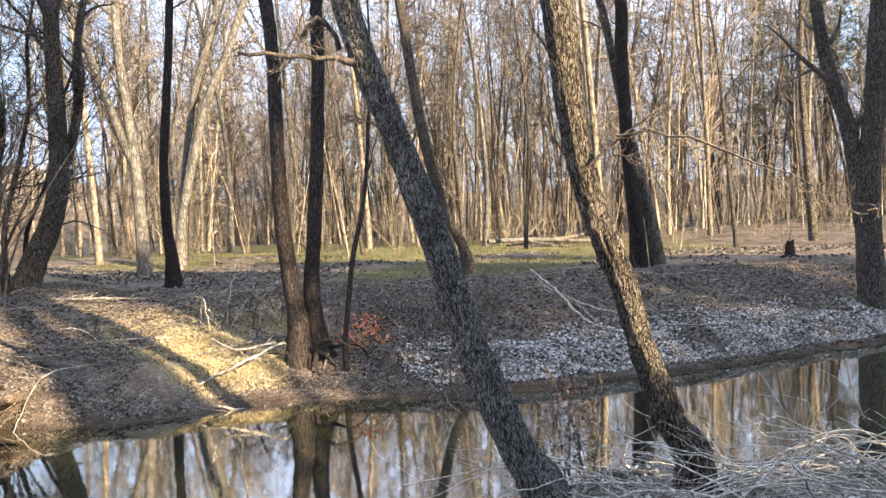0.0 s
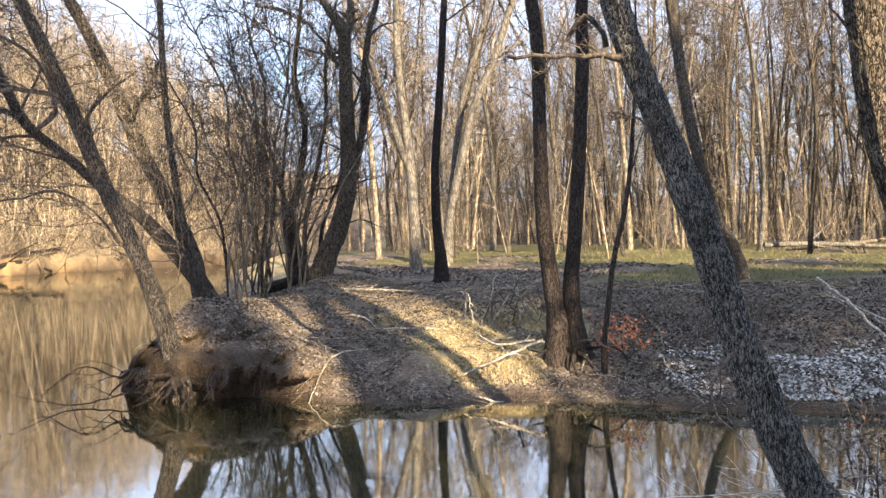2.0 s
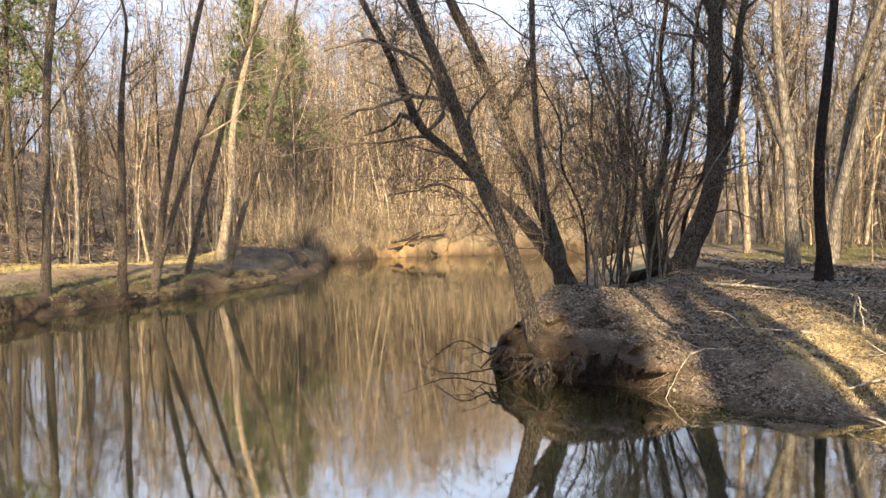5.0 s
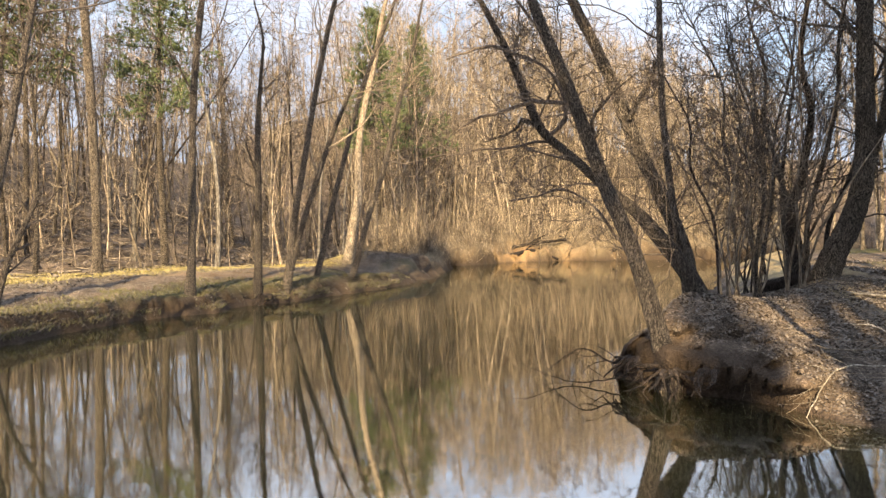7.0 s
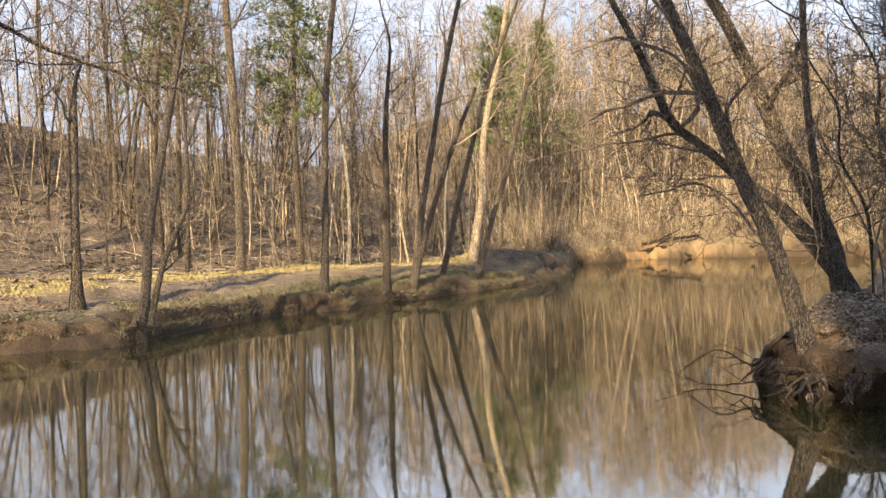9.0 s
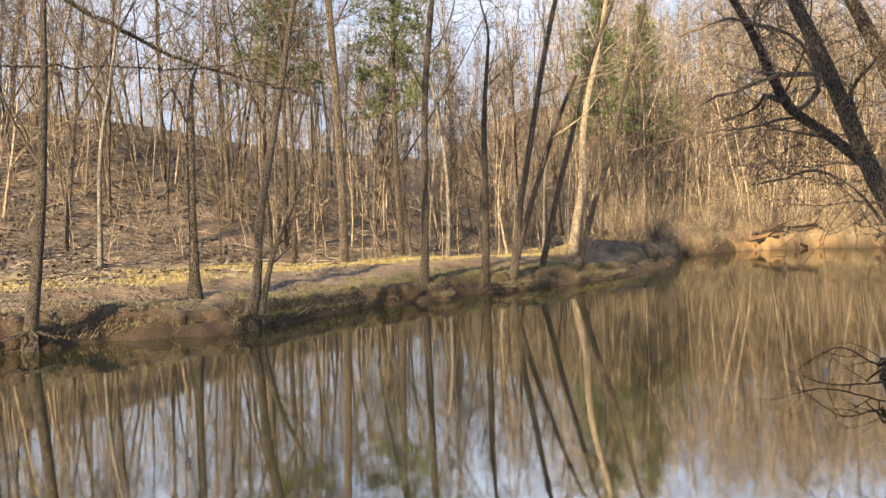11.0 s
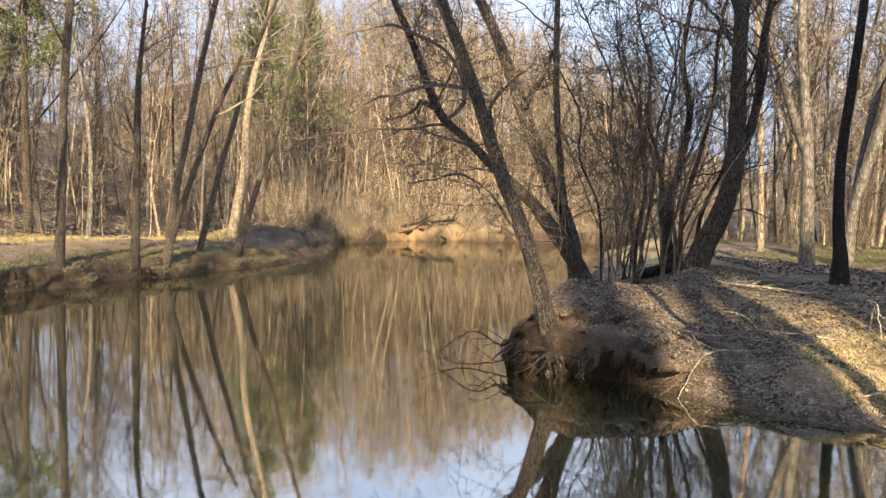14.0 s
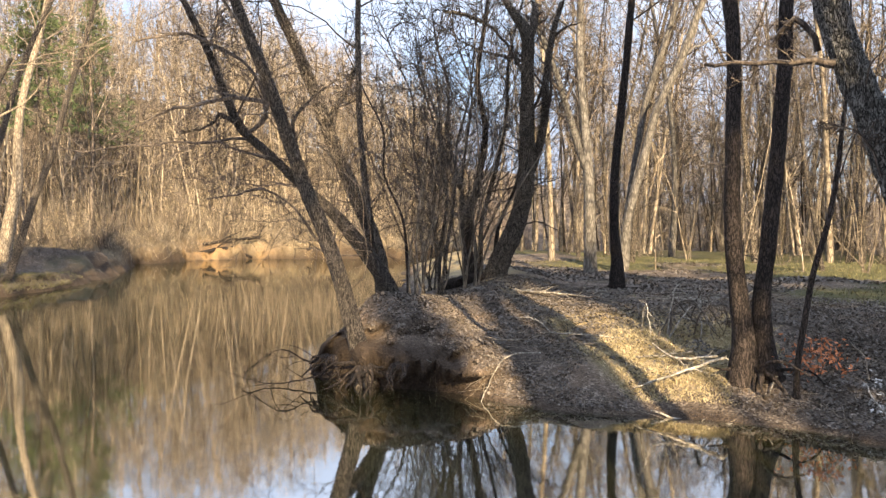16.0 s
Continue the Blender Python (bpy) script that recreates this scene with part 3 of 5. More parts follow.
tree([(2.10, 6.15, 0.42, 0.164), (1.97, 6.19, 0.62, 0.139), (1.86, 6.23, 0.91, 0.135), (1.70, 6.27, 1.41, 0.118), (1.58, 6.31, 1.92, 0.118), (1.40, 6.35, 2.43, 0.118), (1.27, 6.38, 2.93, 0.118), (1.16, 6.40, 3.69, 0.128), (1.10, 6.41, 4.45, 0.149)], BARK_BROWN, "leaning brown tree with peeling scaly bark at the water edge",
     limbs=5, sub=(5, 4), top=12, sides=52, ridge=0.22, seed=4, step=0.035, first=0.6, extra=[[(1.22, 6.24, 2.90, 0.015), (1.38, 6.21, 3.04, 0.013), (1.62, 6.15, 3.22, 0.010), (1.87, 6.08, 3.41, 0.008)], [(1.52, 6.12, 3.19, 0.014), (1.79, 6.05, 3.21, 0.012), (2.08, 5.96, 3.13, 0.012), (2.41, 5.83, 2.97, 0.010), (2.78, 5.66, 2.77, 0.007), (3.12, 5.48, 2.51, 0.003)]])
tree([(-2.35, 11.26, 0.41, 0.246), (-2.34, 11.26, 1.00, 0.177), (-2.42, 11.24, 1.68, 0.139), (-2.51, 11.22, 2.58, 0.125), (-2.53, 11.22, 3.46, 0.114), (-2.53, 11.22, 4.34, 0.110), (-2.53, 11.22, 5.22, 0.106), (-2.60, 11.20, 6.09, 0.105)], BARK_DARK, "dark slender tree of a pair rooted on the bank",
     limbs=6, sub=(4, 4), top=14, sides=20, ridge=0.1, seed=5, low=14, step=0.08, first=0.5)
tree([(-1.99, 11.43, 0.41, 0.225), (-2.09, 11.41, 0.83, 0.179), (-2.12, 11.40, 1.65, 0.128), (-2.04, 11.42, 2.56, 0.116), (-1.97, 11.43, 3.46, 0.109), (-1.91, 11.44, 4.35, 0.105), (-1.86, 11.45, 5.25, 0.104), (-1.84, 11.45, 6.14, 0.097)], BARK_DARK, "dark upright tree of a pair with spreading roots",
     limbs=6, sub=(4, 4), top=14, sides=20, ridge=0.1, seed=6, low=14, step=0.08, first=0.5)
tree([(-1.59, 11.09, 0.34, 0.055), (-1.58, 11.09, 0.77, 0.044), (-1.49, 11.10, 1.48, 0.044), (-1.40, 11.11, 2.09, 0.043), (-1.25, 11.13, 2.70, 0.040), (-1.14, 11.14, 3.40, 0.036), (-1.08, 11.15, 4.10, 0.029), (-1.01, 11.15, 4.97, 0.022), (-1.01, 11.15, 6.01, 0.014)], BARK_DARK, "thin bent brown sapling on the bank",
     limbs=8, sub=(3, 3), sides=8, ridge=0.04, seed=7, step=0.12, first=0.4, name='sapling', category='sapling')
tree([(4.90, 17.84, 1.15, 0.246), (4.86, 17.85, 2.25, 0.199), (4.75, 17.88, 3.67, 0.175), (4.68, 17.90, 5.08, 0.163), (4.64, 17.91, 6.48, 0.158), (4.66, 17.90, 7.87, 0.151)], BARK_DARK, "dark straight tree on the forest floor",
     limbs=6, sub=(4, 4), top=16, sides=14, ridge=0.1, seed=8)
tree([(5.42, 18.00, 1.23, 0.211), (5.26, 18.05, 2.52, 0.151), (5.01, 18.12, 3.82, 0.127), (4.74, 18.19, 5.12, 0.116), (4.40, 18.28, 7.15, 0.105), (4.22, 18.32, 8.02, 0.098)], BARK_BROWN, "brown tree leaning beside a dark one",
     limbs=6, sub=(4, 4), top=15, sides=14, ridge=0.1, seed=9)
tree([(0.64, 17.50, 1.24, 0.202), (0.47, 17.50, 1.98, 0.133), (0.04, 17.51, 2.92, 0.126), (-0.37, 17.51, 4.68, 0.130), (-0.59, 17.50, 6.17, 0.126), (-0.81, 17.49, 7.92, 0.121)], BARK_MID, "bent brown tree on the flat forest floor",
     limbs=6, sub=(4, 4), top=15, sides=14, ridge=0.1, seed=10, low=14, stretch=0.3)
tree([(8.77, 14.56, 0.88, 0.287), (8.73, 14.59, 1.87, 0.240), (8.75, 14.58, 3.25, 0.220), (8.85, 14.52, 4.38, 0.199), (8.90, 14.48, 5.74, 0.179), (8.95, 14.45, 6.63, 0.169)], BARK_MID, "thick grey double-stemmed tree above the creek",
     limbs=6, sub=(4, 4), top=14, sides=18, ridge=0.1, seed=11, stems=[[(8.66, 14.63, 2.10, 0.190), (8.55, 14.69, 3.27, 0.171), (8.43, 14.76, 4.21, 0.159), (8.25, 14.86, 4.93, 0.148), (8.08, 14.95, 5.77, 0.133), (7.96, 15.02, 6.84, 0.115)]])
tree([(-6.75, 17.76, 1.21, 0.233), (-6.76, 17.76, 1.89, 0.162), (-6.83, 17.73, 2.74, 0.128), (-6.83, 17.73, 4.14, 0.116), (-6.72, 17.77, 5.53, 0.110), (-6.60, 17.82, 6.93, 0.099), (-6.50, 17.85, 8.32, 0.093)], BARK_DARK, "dark slender tree with a flared base",
     limbs=6, sub=(4, 4), top=15, sides=14, ridge=0.1, seed=12, low=14, first=0.5)
tree([(-10.45, 24.90, 1.33, 0.261), (-10.48, 24.88, 2.87, 0.212), (-10.55, 24.85, 4.84, 0.194), (-10.70, 24.79, 6.79, 0.160), (-10.86, 24.72, 8.71, 0.144), (-10.88, 24.71, 10.63, 0.128)], BARK_SMOOTH, "smooth grey tree forking into two stems",
     limbs=6, sub=(4, 4), top=17, sides=14, ridge=0.06, seed=13, stems=[[(-10.55, 24.85, 4.84, 0.148), (-10.91, 24.70, 5.91, 0.149), (-11.25, 24.54, 7.15, 0.134), (-11.79, 24.29, 9.03, 0.115), (-12.35, 24.01, 10.47, 0.104)]])
tree([(-10.07, 27.20, 1.34, 0.215), (-9.91, 27.25, 3.06, 0.177), (-9.35, 27.45, 5.63, 0.158), (-8.86, 27.61, 7.58, 0.154), (-8.08, 27.85, 9.33, 0.153), (-7.33, 28.06, 11.52, 0.139)], BARK_SMOOTH, "pale grey tree leaning across the forest",
     limbs=6, sub=(4, 4), top=18, sides=12, ridge=0.06, seed=14)
tree([(-10.34, 28.16, 1.29, 0.204), (-10.14, 28.23, 4.19, 0.148), (-9.82, 28.35, 6.63, 0.138), (-9.55, 28.44, 8.19, 0.136), (-8.90, 28.65, 10.44, 0.127), (-8.56, 28.75, 11.79, 0.119)], BARK_SMOOTH, "pale grey tree with a gently curving stem",
     limbs=6, sub=(4, 4), top=18, sides=12, ridge=0.06, seed=15)
tree([(-9.68, 16.37, 1.27, 0.360), (-9.47, 16.49, 2.03, 0.285), (-9.16, 16.67, 2.82, 0.257), (-8.92, 16.79, 3.98, 0.231), (-8.91, 16.80, 5.74, 0.188), (-8.91, 16.80, 7.19, 0.175), (-8.95, 16.78, 7.92, 0.169), (-9.35, 16.56, 8.62, 0.099)], BARK_BROWN, "large grey tree with a swept base and forked top",
     rmin=0.010, limbs=6, sub=(5, 4), top=15, low=44, reach=0.15, sides=18, ridge=0.12, seed=16, stems=[[(-8.90, 16.81, 7.63, 0.118), (-8.75, 16.88, 8.21, 0.108), (-8.74, 16.89, 8.65, 0.097)], [(-9.05, 16.96, 3.85, 0.128), (-8.76, 17.10, 4.74, 0.114), (-8.58, 17.20, 5.77, 0.111), (-8.57, 17.20, 6.66, 0.098), (-8.43, 17.27, 7.85, 0.085), (-8.21, 17.38, 8.74, 0.072)]], extra=[[(-8.94, 16.56, 6.85, 0.062), (-9.20, 16.41, 7.42, 0.053), (-9.60, 16.18, 7.97, 0.037), (-10.17, 15.83, 8.32, 0.053), (-10.72, 15.47, 8.44, 0.040)]])
tree([(-7.97, 9.14, 0.24, 0.224), (-8.03, 9.09, 0.58, 0.176), (-8.10, 9.02, 0.97, 0.152), (-8.26, 8.88, 1.75, 0.135), (-8.45, 8.70, 2.52, 0.124), (-8.65, 8.50, 3.19, 0.119), (-8.82, 8.33, 3.85, 0.116), (-9.02, 8.11, 4.70, 0.108), (-9.23, 7.87, 5.53, 0.096), (-9.44, 7.62, 6.34, 0.088)], BARK_MID, "leaning tree with bared roots on the island tip",
     rmin=0.010, limbs=6, sub=(5, 4), top=12, low=44, reach=0.17, sides=24, ridge=0.12, seed=17, step=0.06, first=0.5, extra=[[(-8.76, 8.39, 3.57, 0.046), (-8.84, 8.31, 4.42, 0.031), (-8.60, 8.55, 4.84, 0.020), (-8.33, 8.82, 5.17, 0.013)]])
tree([(-9.04, 11.24, 1.23, 0.210), (-9.18, 11.13, 1.69, 0.173), (-9.56, 10.81, 2.39, 0.153), (-9.96, 10.44, 3.03, 0.117), (-10.35, 10.06, 3.49, 0.098), (-10.79, 9.59, 4.11, 0.086), (-11.13, 9.19, 4.58, 0.090), (-11.32, 8.95, 5.21, 0.083), (-11.50, 8.72, 5.96, 0.073), (-11.80, 8.32, 7.01, 0.060)], BARK_MID, "thick crooked tree leaning far over the creek",
     rmin=0.010, limbs=9, sub=(6, 5), top=9, low=50, reach=0.22, sides=22, ridge=0.12, seed=18, step=0.07, first=0.4, upward=0.02, extra=[[(-10.91, 9.14, 4.50, 0.039), (-10.75, 9.32, 4.69, 0.048), (-10.69, 9.39, 4.96, 0.059), (-10.75, 9.32, 5.40, 0.045), (-10.95, 9.09, 5.83, 0.027), (-11.21, 8.77, 6.05, 0.036), (-11.58, 8.28, 6.30, 0.031), (-11.86, 7.87, 6.21, 0.026), (-12.08, 7.53, 6.06, 0.022)], [(-11.12, 9.04, 4.70, 0.059), (-11.32, 8.80, 4.81, 0.050), (-11.45, 8.63, 4.59, 0.023), (-11.60, 8.42, 4.51, 0.031), (-11.75, 8.20, 4.42, 0.018)], [(-8.38, 8.90, 1.94, 0.033), (-8.72, 8.57, 2.67, 0.028), (-8.97, 8.31, 3.11, 0.020), (-9.22, 8.04, 3.30, 0.027), (-9.52, 7.69, 3.21, 0.019), (-9.80, 7.33, 3.13, 0.015)], [(-9.03, 8.10, 4.71, 0.039), (-9.46, 7.59, 4.78, 0.035), (-9.79, 7.17, 4.63, 0.030), (-10.09, 6.74, 4.48, 0.022), (-10.32, 6.38, 4.20, 0.008)]])
tree([(-9.55, 11.61, 1.18, 0.175), (-9.64, 11.52, 2.14, 0.166), (-9.94, 11.27, 3.21, 0.153), (-10.26, 10.98, 4.16, 0.143), (-10.58, 10.68, 5.34, 0.130), (-10.88, 10.37, 6.38, 0.114), (-11.17, 10.06, 7.29, 0.103)], BARK_BROWN, "leaning brown tree catching sun at its base",
     rmin=0.010, limbs=6, sub=(5, 4), top=13, low=44, reach=0.16, sides=20, ridge=0.12, seed=19, step=0.08, first=0.5, extra=[[(-10.28, 10.69, 4.84, 0.052), (-10.15, 10.81, 5.18, 0.043), (-9.97, 10.98, 5.64, 0.040), (-9.90, 11.04, 5.99, 0.038)]])
tree([(-9.23, 11.35, 1.27, 0.094), (-9.35, 11.25, 2.03, 0.079), (-9.51, 11.12, 2.84, 0.070), (-9.65, 11.00, 4.34, 0.066), (-9.70, 10.95, 5.71, 0.062), (-9.71, 10.94, 7.19, 0.057)], BARK_MID, "thin straight dark tree beside leaning trunks",
     rmin=0.010, limbs=9, sub=(4, 4), top=12, low=26, reach=0.13, sides=10, ridge=0.05, seed=20, first=0.45)
tree([(-18.55, -5.59, 0.27, 0.183), (-18.59, -5.44, 1.57, 0.130), (-18.63, -5.32, 2.88, 0.120), (-18.65, -5.22, 4.19, 0.109), (-18.67, -5.15, 5.51, 0.093), (-18.69, -5.09, 6.82, 0.082), (-18.70, -5.05, 8.13, 0.065)], BARK_MID, "brown tree with exposed roots at the cut bank",
     limbs=8, sub=(4, 4), top=12, sides=14, ridge=0.1, seed=21, first=0.35)
tree([(-21.94, -2.22, 1.04, 0.203), (-21.94, -2.21, 1.73, 0.142), (-21.94, -2.21, 2.87, 0.115), (-21.94, -2.20, 4.50, 0.115), (-21.95, -2.18, 5.80, 0.121), (-21.95, -2.10, 6.93, 0.053), (-21.97, -1.87, 7.76, 0.033)], BARK_BROWN, "broken-topped vine-wrapped tree on the grassy bank",
     limbs=5, sub=(3, 3), sides=14, ridge=0.14, seed=22, first=0.7, stretch=0.3)
tree([(-20.03, -0.66, 0.27, 0.223), (-20.04, -0.43, 1.30, 0.132), (-20.04, -0.31, 2.82, 0.113), (-20.04, -0.06, 4.34, 0.106), (-20.04, 0.24, 5.87, 0.100), (-20.03, 0.49, 7.25, 0.082), (-20.02, 0.75, 8.63, 0.069)], BARK_MID, "dark tree leaning at the water edge",
     limbs=8, sub=(4, 4), top=12, sides=14, ridge=0.1, seed=23, first=0.45, stems=[[(-20.04, -0.36, 0.45, 0.124), (-20.04, -0.17, 1.29, 0.081), (-20.04, 0.03, 2.05, 0.073), (-20.04, 0.34, 2.81, 0.065), (-20.02, 0.74, 3.76, 0.053)]])
tree([(-35.86, 3.54, 1.32, 0.280), (-35.86, 3.54, 2.39, 0.210), (-35.86, 3.53, 4.64, 0.198), (-35.86, 3.48, 7.16, 0.198), (-35.88, 3.34, 10.78, 0.197), (-35.89, 3.16, 14.10, 0.184)], BARK_BROWN, "sunlit brown straight tree on the far bank",
     limbs=8, sub=(4, 4), top=20, sides=12, ridge=0.06, seed=24, twig=TWIG_PALE)
tree([(-25.94, 5.49, 0.91, 0.192), (-25.93, 5.55, 1.96, 0.139), (-25.92, 5.61, 4.89, 0.130), (-25.89, 5.73, 8.01, 0.121), (-25.82, 6.05, 11.11, 0.103)], BARK_MID, "brown straight tree on the creek bank",
     limbs=7, sub=(4, 4), top=17, sides=12, ridge=0.06, seed=25)
tree([(-27.95, 8.48, 0.58, 0.192), (-27.93, 8.52, 1.85, 0.154), (-27.92, 8.56, 4.39, 0.134), (-27.92, 8.58, 6.92, 0.105), (-27.87, 8.73, 8.98, 0.076), (-27.84, 8.82, 10.57, 0.048)], BARK_MID, "dark tree with many short crooked branches",
     limbs=20, sub=(4, 3), sides=12, ridge=0.06, seed=26, first=0.3, stretch=0.2, top=14, low=30, reach=0.12, twig=TWIG)
tree([(-28.37, 9.75, 0.20, 0.234), (-28.30, 9.95, 1.58, 0.166), (-28.23, 10.15, 3.47, 0.136), (-28.10, 10.52, 5.58, 0.126), (-27.96, 10.87, 7.68, 0.115), (-27.79, 11.29, 10.00, 0.105), (-27.60, 11.73, 12.06, 0.095)], BARK_MID, "forked tree leaning over the creek bank",
     limbs=7, sub=(4, 4), top=18, sides=12, ridge=0.06, seed=27, stems=[[(-28.29, 9.99, 1.34, 0.124), (-28.11, 10.48, 3.22, 0.113), (-27.88, 11.05, 5.09, 0.102), (-27.65, 11.62, 6.83, 0.091), (-27.31, 12.38, 8.77, 0.072)]], twig=TWIG_PALE)
tree([(-30.77, 11.91, 0.37, 0.178), (-30.61, 12.32, 1.97, 0.136), (-30.43, 12.75, 4.04, 0.125), (-30.16, 13.37, 6.59, 0.114), (-29.88, 13.97, 9.12, 0.102), (-29.48, 14.79, 11.60, 0.089), (-29.25, 15.24, 12.81, 0.078)], BARK_MID, "pale-topped slender tree leaning to the creek",
     limbs=7, sub=(4, 4), top=18, sides=12, ridge=0.06, seed=28, twig=TWIG_PALE)
tree([(-31.96, 14.25, 0.27, 0.198), (-31.73, 14.74, 2.18, 0.153), (-31.49, 15.24, 4.08, 0.129), (-31.21, 15.81, 5.95, 0.130), (-30.95, 16.31, 8.35, 0.119), (-30.60, 16.95, 10.97, 0.097), (-30.40, 17.31, 12.78, 0.076)], BARK_MID, "slender tree leaning out from the bank",
     limbs=7, sub=(4, 4), top=17, sides=12, ridge=0.06, seed=29, twig=TWIG_PALE)
tree([(-40.17, 17.94, 1.75, 0.368), (-40.06, 18.17, 3.46, 0.310), (-39.94, 18.44, 5.17, 0.256), (-39.92, 18.47, 7.56, 0.213), (-39.80, 18.74, 9.93, 0.181), (-39.45, 19.45, 13.28, 0.152), (-39.21, 19.93, 16.27, 0.125)], BARK_PALE, "thick pale sunlit tree behind the bank",
     limbs=9, sub=(4, 4), top=22, sides=12, ridge=0.05, seed=30, twig=TWIG_PALE)


# ---- woods ----
def spikes(foot, tip, r):
    """Thin twigs: three-sided cones from their feet to their tips, all at once."""
    foot, tip, r = np.asarray(foot, float), np.asarray(tip, float), np.asarray(r, float)
    d = tip - foot
    d /= np.linalg.norm(d, axis=1)[:, None] + 1e-9
    ref = np.where(np.abs(d[:, 2:3]) > 0.8, np.array([[1.0, 0.1, 0]]), np.array([[0, 0.1, 1.0]]))
    u = np.cross(d, ref)
    u /= np.linalg.norm(u, axis=1)[:, None] + 1e-9
    w = np.cross(d, u)
    ring = [foot + r[:, None] * (math.cos(a) * u + math.sin(a) * w) for a in (0.0, 2.094, 4.189)]
    V = np.stack([*ring, tip], 1).reshape(-1, 3)
    o = np.arange(len(foot))[:, None] * 4
    return V, np.concatenate([o + [0, 1, 3], o + [1, 2, 3], o + [2, 0, 3]], 0)


def triangles(F):
    out = []
    for f in F:
        out += [(f[0], f[k], f[k + 1]) for k in range(1, len(f) - 1)]
    return np.array(out, int).reshape(-1, 3)


def joined(groups):
    VV, FF, o = [], [], 0
    for v, f in groups:
        VV.append(np.asarray(v, float))
        FF.append(np.asarray(f, int) + o)
        o += len(v)
    return np.vstack(VV), np.vstack(FF)


def sprigs(g, lines, per, length, r, fine=0, lo=0.15, up=0.25, loose=0.9):
    """Twigs along branches, each with finer ones on it."""
    A, B, R = [], [], []
    for q in lines:
        n = len(q)
        t = lo + (1 - lo) * g.random(per)
        k = np.minimum((t * (n - 1)).astype(int), n - 2)
        f = (t * (n - 1) - k)[:, None]
        p = q[k, :3] * (1 - f) + q[k + 1, :3] * f
        way = q[k + 1, :3] - q[k, :3]
        way /= np.linalg.norm(way, axis=1)[:, None] + 1e-9
        d = way * 0.7 + loose * g.normal(size=(per, 3)) + np.array([0, 0, up])
        d /= np.linalg.norm(d, axis=1)[:, None] + 1e-9
        A.append(p)
        B.append(p + d * (length * (0.45 + 0.9 * g.random(per)) * (1.25 - 0.6 * t))[:, None])
        R.append(np.full(per, r))
    A, B, R = np.vstack(A), np.vstack(B), np.concatenate(R)
    out = [spikes(A, B, R)]
    if fine:
        k = np.repeat(np.arange(len(A)), fine)
        t = (0.2 + 0.75 * g.random(len(k)))[:, None]
        p = A[k] * (1 - t) + B[k] * t
        L = np.linalg.norm(B - A, axis=1)[k]
        d = (B - A)[k] / L[:, None] + 0.75 * g.normal(size=(len(k), 3))
        d /= np.linalg.norm(d, axis=1)[:, None] + 1e-9
        out.append(spikes(p, p + d * (L * (0.3 + 0.4 * g.random(len(k))))[:, None], R[k] * 0.7))
    return joined(out)


def stem_line(g, height, r0, lean, bends, n, foot=-0.4):
    """The line of a trunk that leans a little and wavers on its way up."""
    a = g.random() * 6.283
    d = unit(np.array([lean * math.cos(a), lean * math.sin(a), 1.0]))
    p, pts = np.array([0.0, 0.0, foot]), []
    for k in range(n + 1):
        f = k / n
        pts.append((*p, max(r0 * (1.3 if k == 0 else 1.0) * (1 - 0.9 * f ** 1.2), 0.012)))
        d = unit(d + bends * g.normal(size=3) * np.array([1, 1, 0.3]) + np.array([0, 0, 0.04]))
        p = p + d * (height - foot) / n
    return np.array(pts)


def crown_limbs(g, line, count, first, reach, thick=0.38, rmin=0.014, segs=3):
    """Limbs of a trunk: long and rising in the middle, short at the top."""
    n, out = len(line), []
    height = line[-1, 2]
    for c in range(count):
        t = first + (0.98 - first) * (c + g.random()) / count
        k = min(int(t * (n - 1)), n - 2)
        base = line[k] + (line[k + 1] - line[k]) * (t * (n - 1) - k)
        a, e = g.random() * 6.283, radians(25 + 40 * g.random())
        d = np.array([math.cos(a) * math.cos(e), math.sin(a) * math.cos(e), math.sin(e)])
        L = reach * height * (1.15 - 0.85 * (t - first) / (1 - first)) * (0.5 + 0.8 * g.random())
        out.append(shoot(g, base[:3], d, L, max(base[3] * thick, rmin), 0.06, 0.24, segs))
    return out


def wood_tree(seed, height, r0, lean, limbs, mat, twig, label, first=0.4, reach=0.2, fork=False):
    """A bare tree of the woods round its own foot: trunk and crown."""
    g = np.random.default_rng(seed)
    root = new("tree")
    tagged(root, label, "tree", "trees of the bare wood")
    line = curve_points(stem_line(g, height, r0, lean, 0.045, 9), height / 18)
    V, F = [], []
    tube(V, F, line, 8, 0.06, seed)
    wood = crown_limbs(g, line, limbs + 4, first * 0.8, reach * 1.15, 0.36, 0.018, 5)
    if fork:
        k = len(line) // 3
        s = shoot(g, line[k, :3], np.array([0.28 * g.normal(), 0.28 * g.normal(), 1]), height * 0.6, line[k, 3] * 0.8, 0.05, 0.05, 9)
        tube(V, F, s, 7)
        wood += crown_limbs(g, s, limbs // 2, 0.3, reach * 0.55, 0.4, 0.012, 4)
    part("trunk", mesh("trunk", V, F, mat), root)
    V, F = [], []
    for q in wood:
        tube(V, F, q, 4 if q[0, 3] > 0.03 else 3, close=False)
    low = line[len(line) // 6:]
    groups = [(V, triangles(F)), sprigs(g, wood, 10, height * 0.085, 0.015, 2), sprigs(g, [low], 30, height * 0.07, 0.013, 2, 0.0, 0.1, 1.2)]
    v, f = joined(groups)
    tagged(part("crown", fast_mesh("crown", v, f, twig), root, "bare branches and twigs"), kind="stuff")
    return root


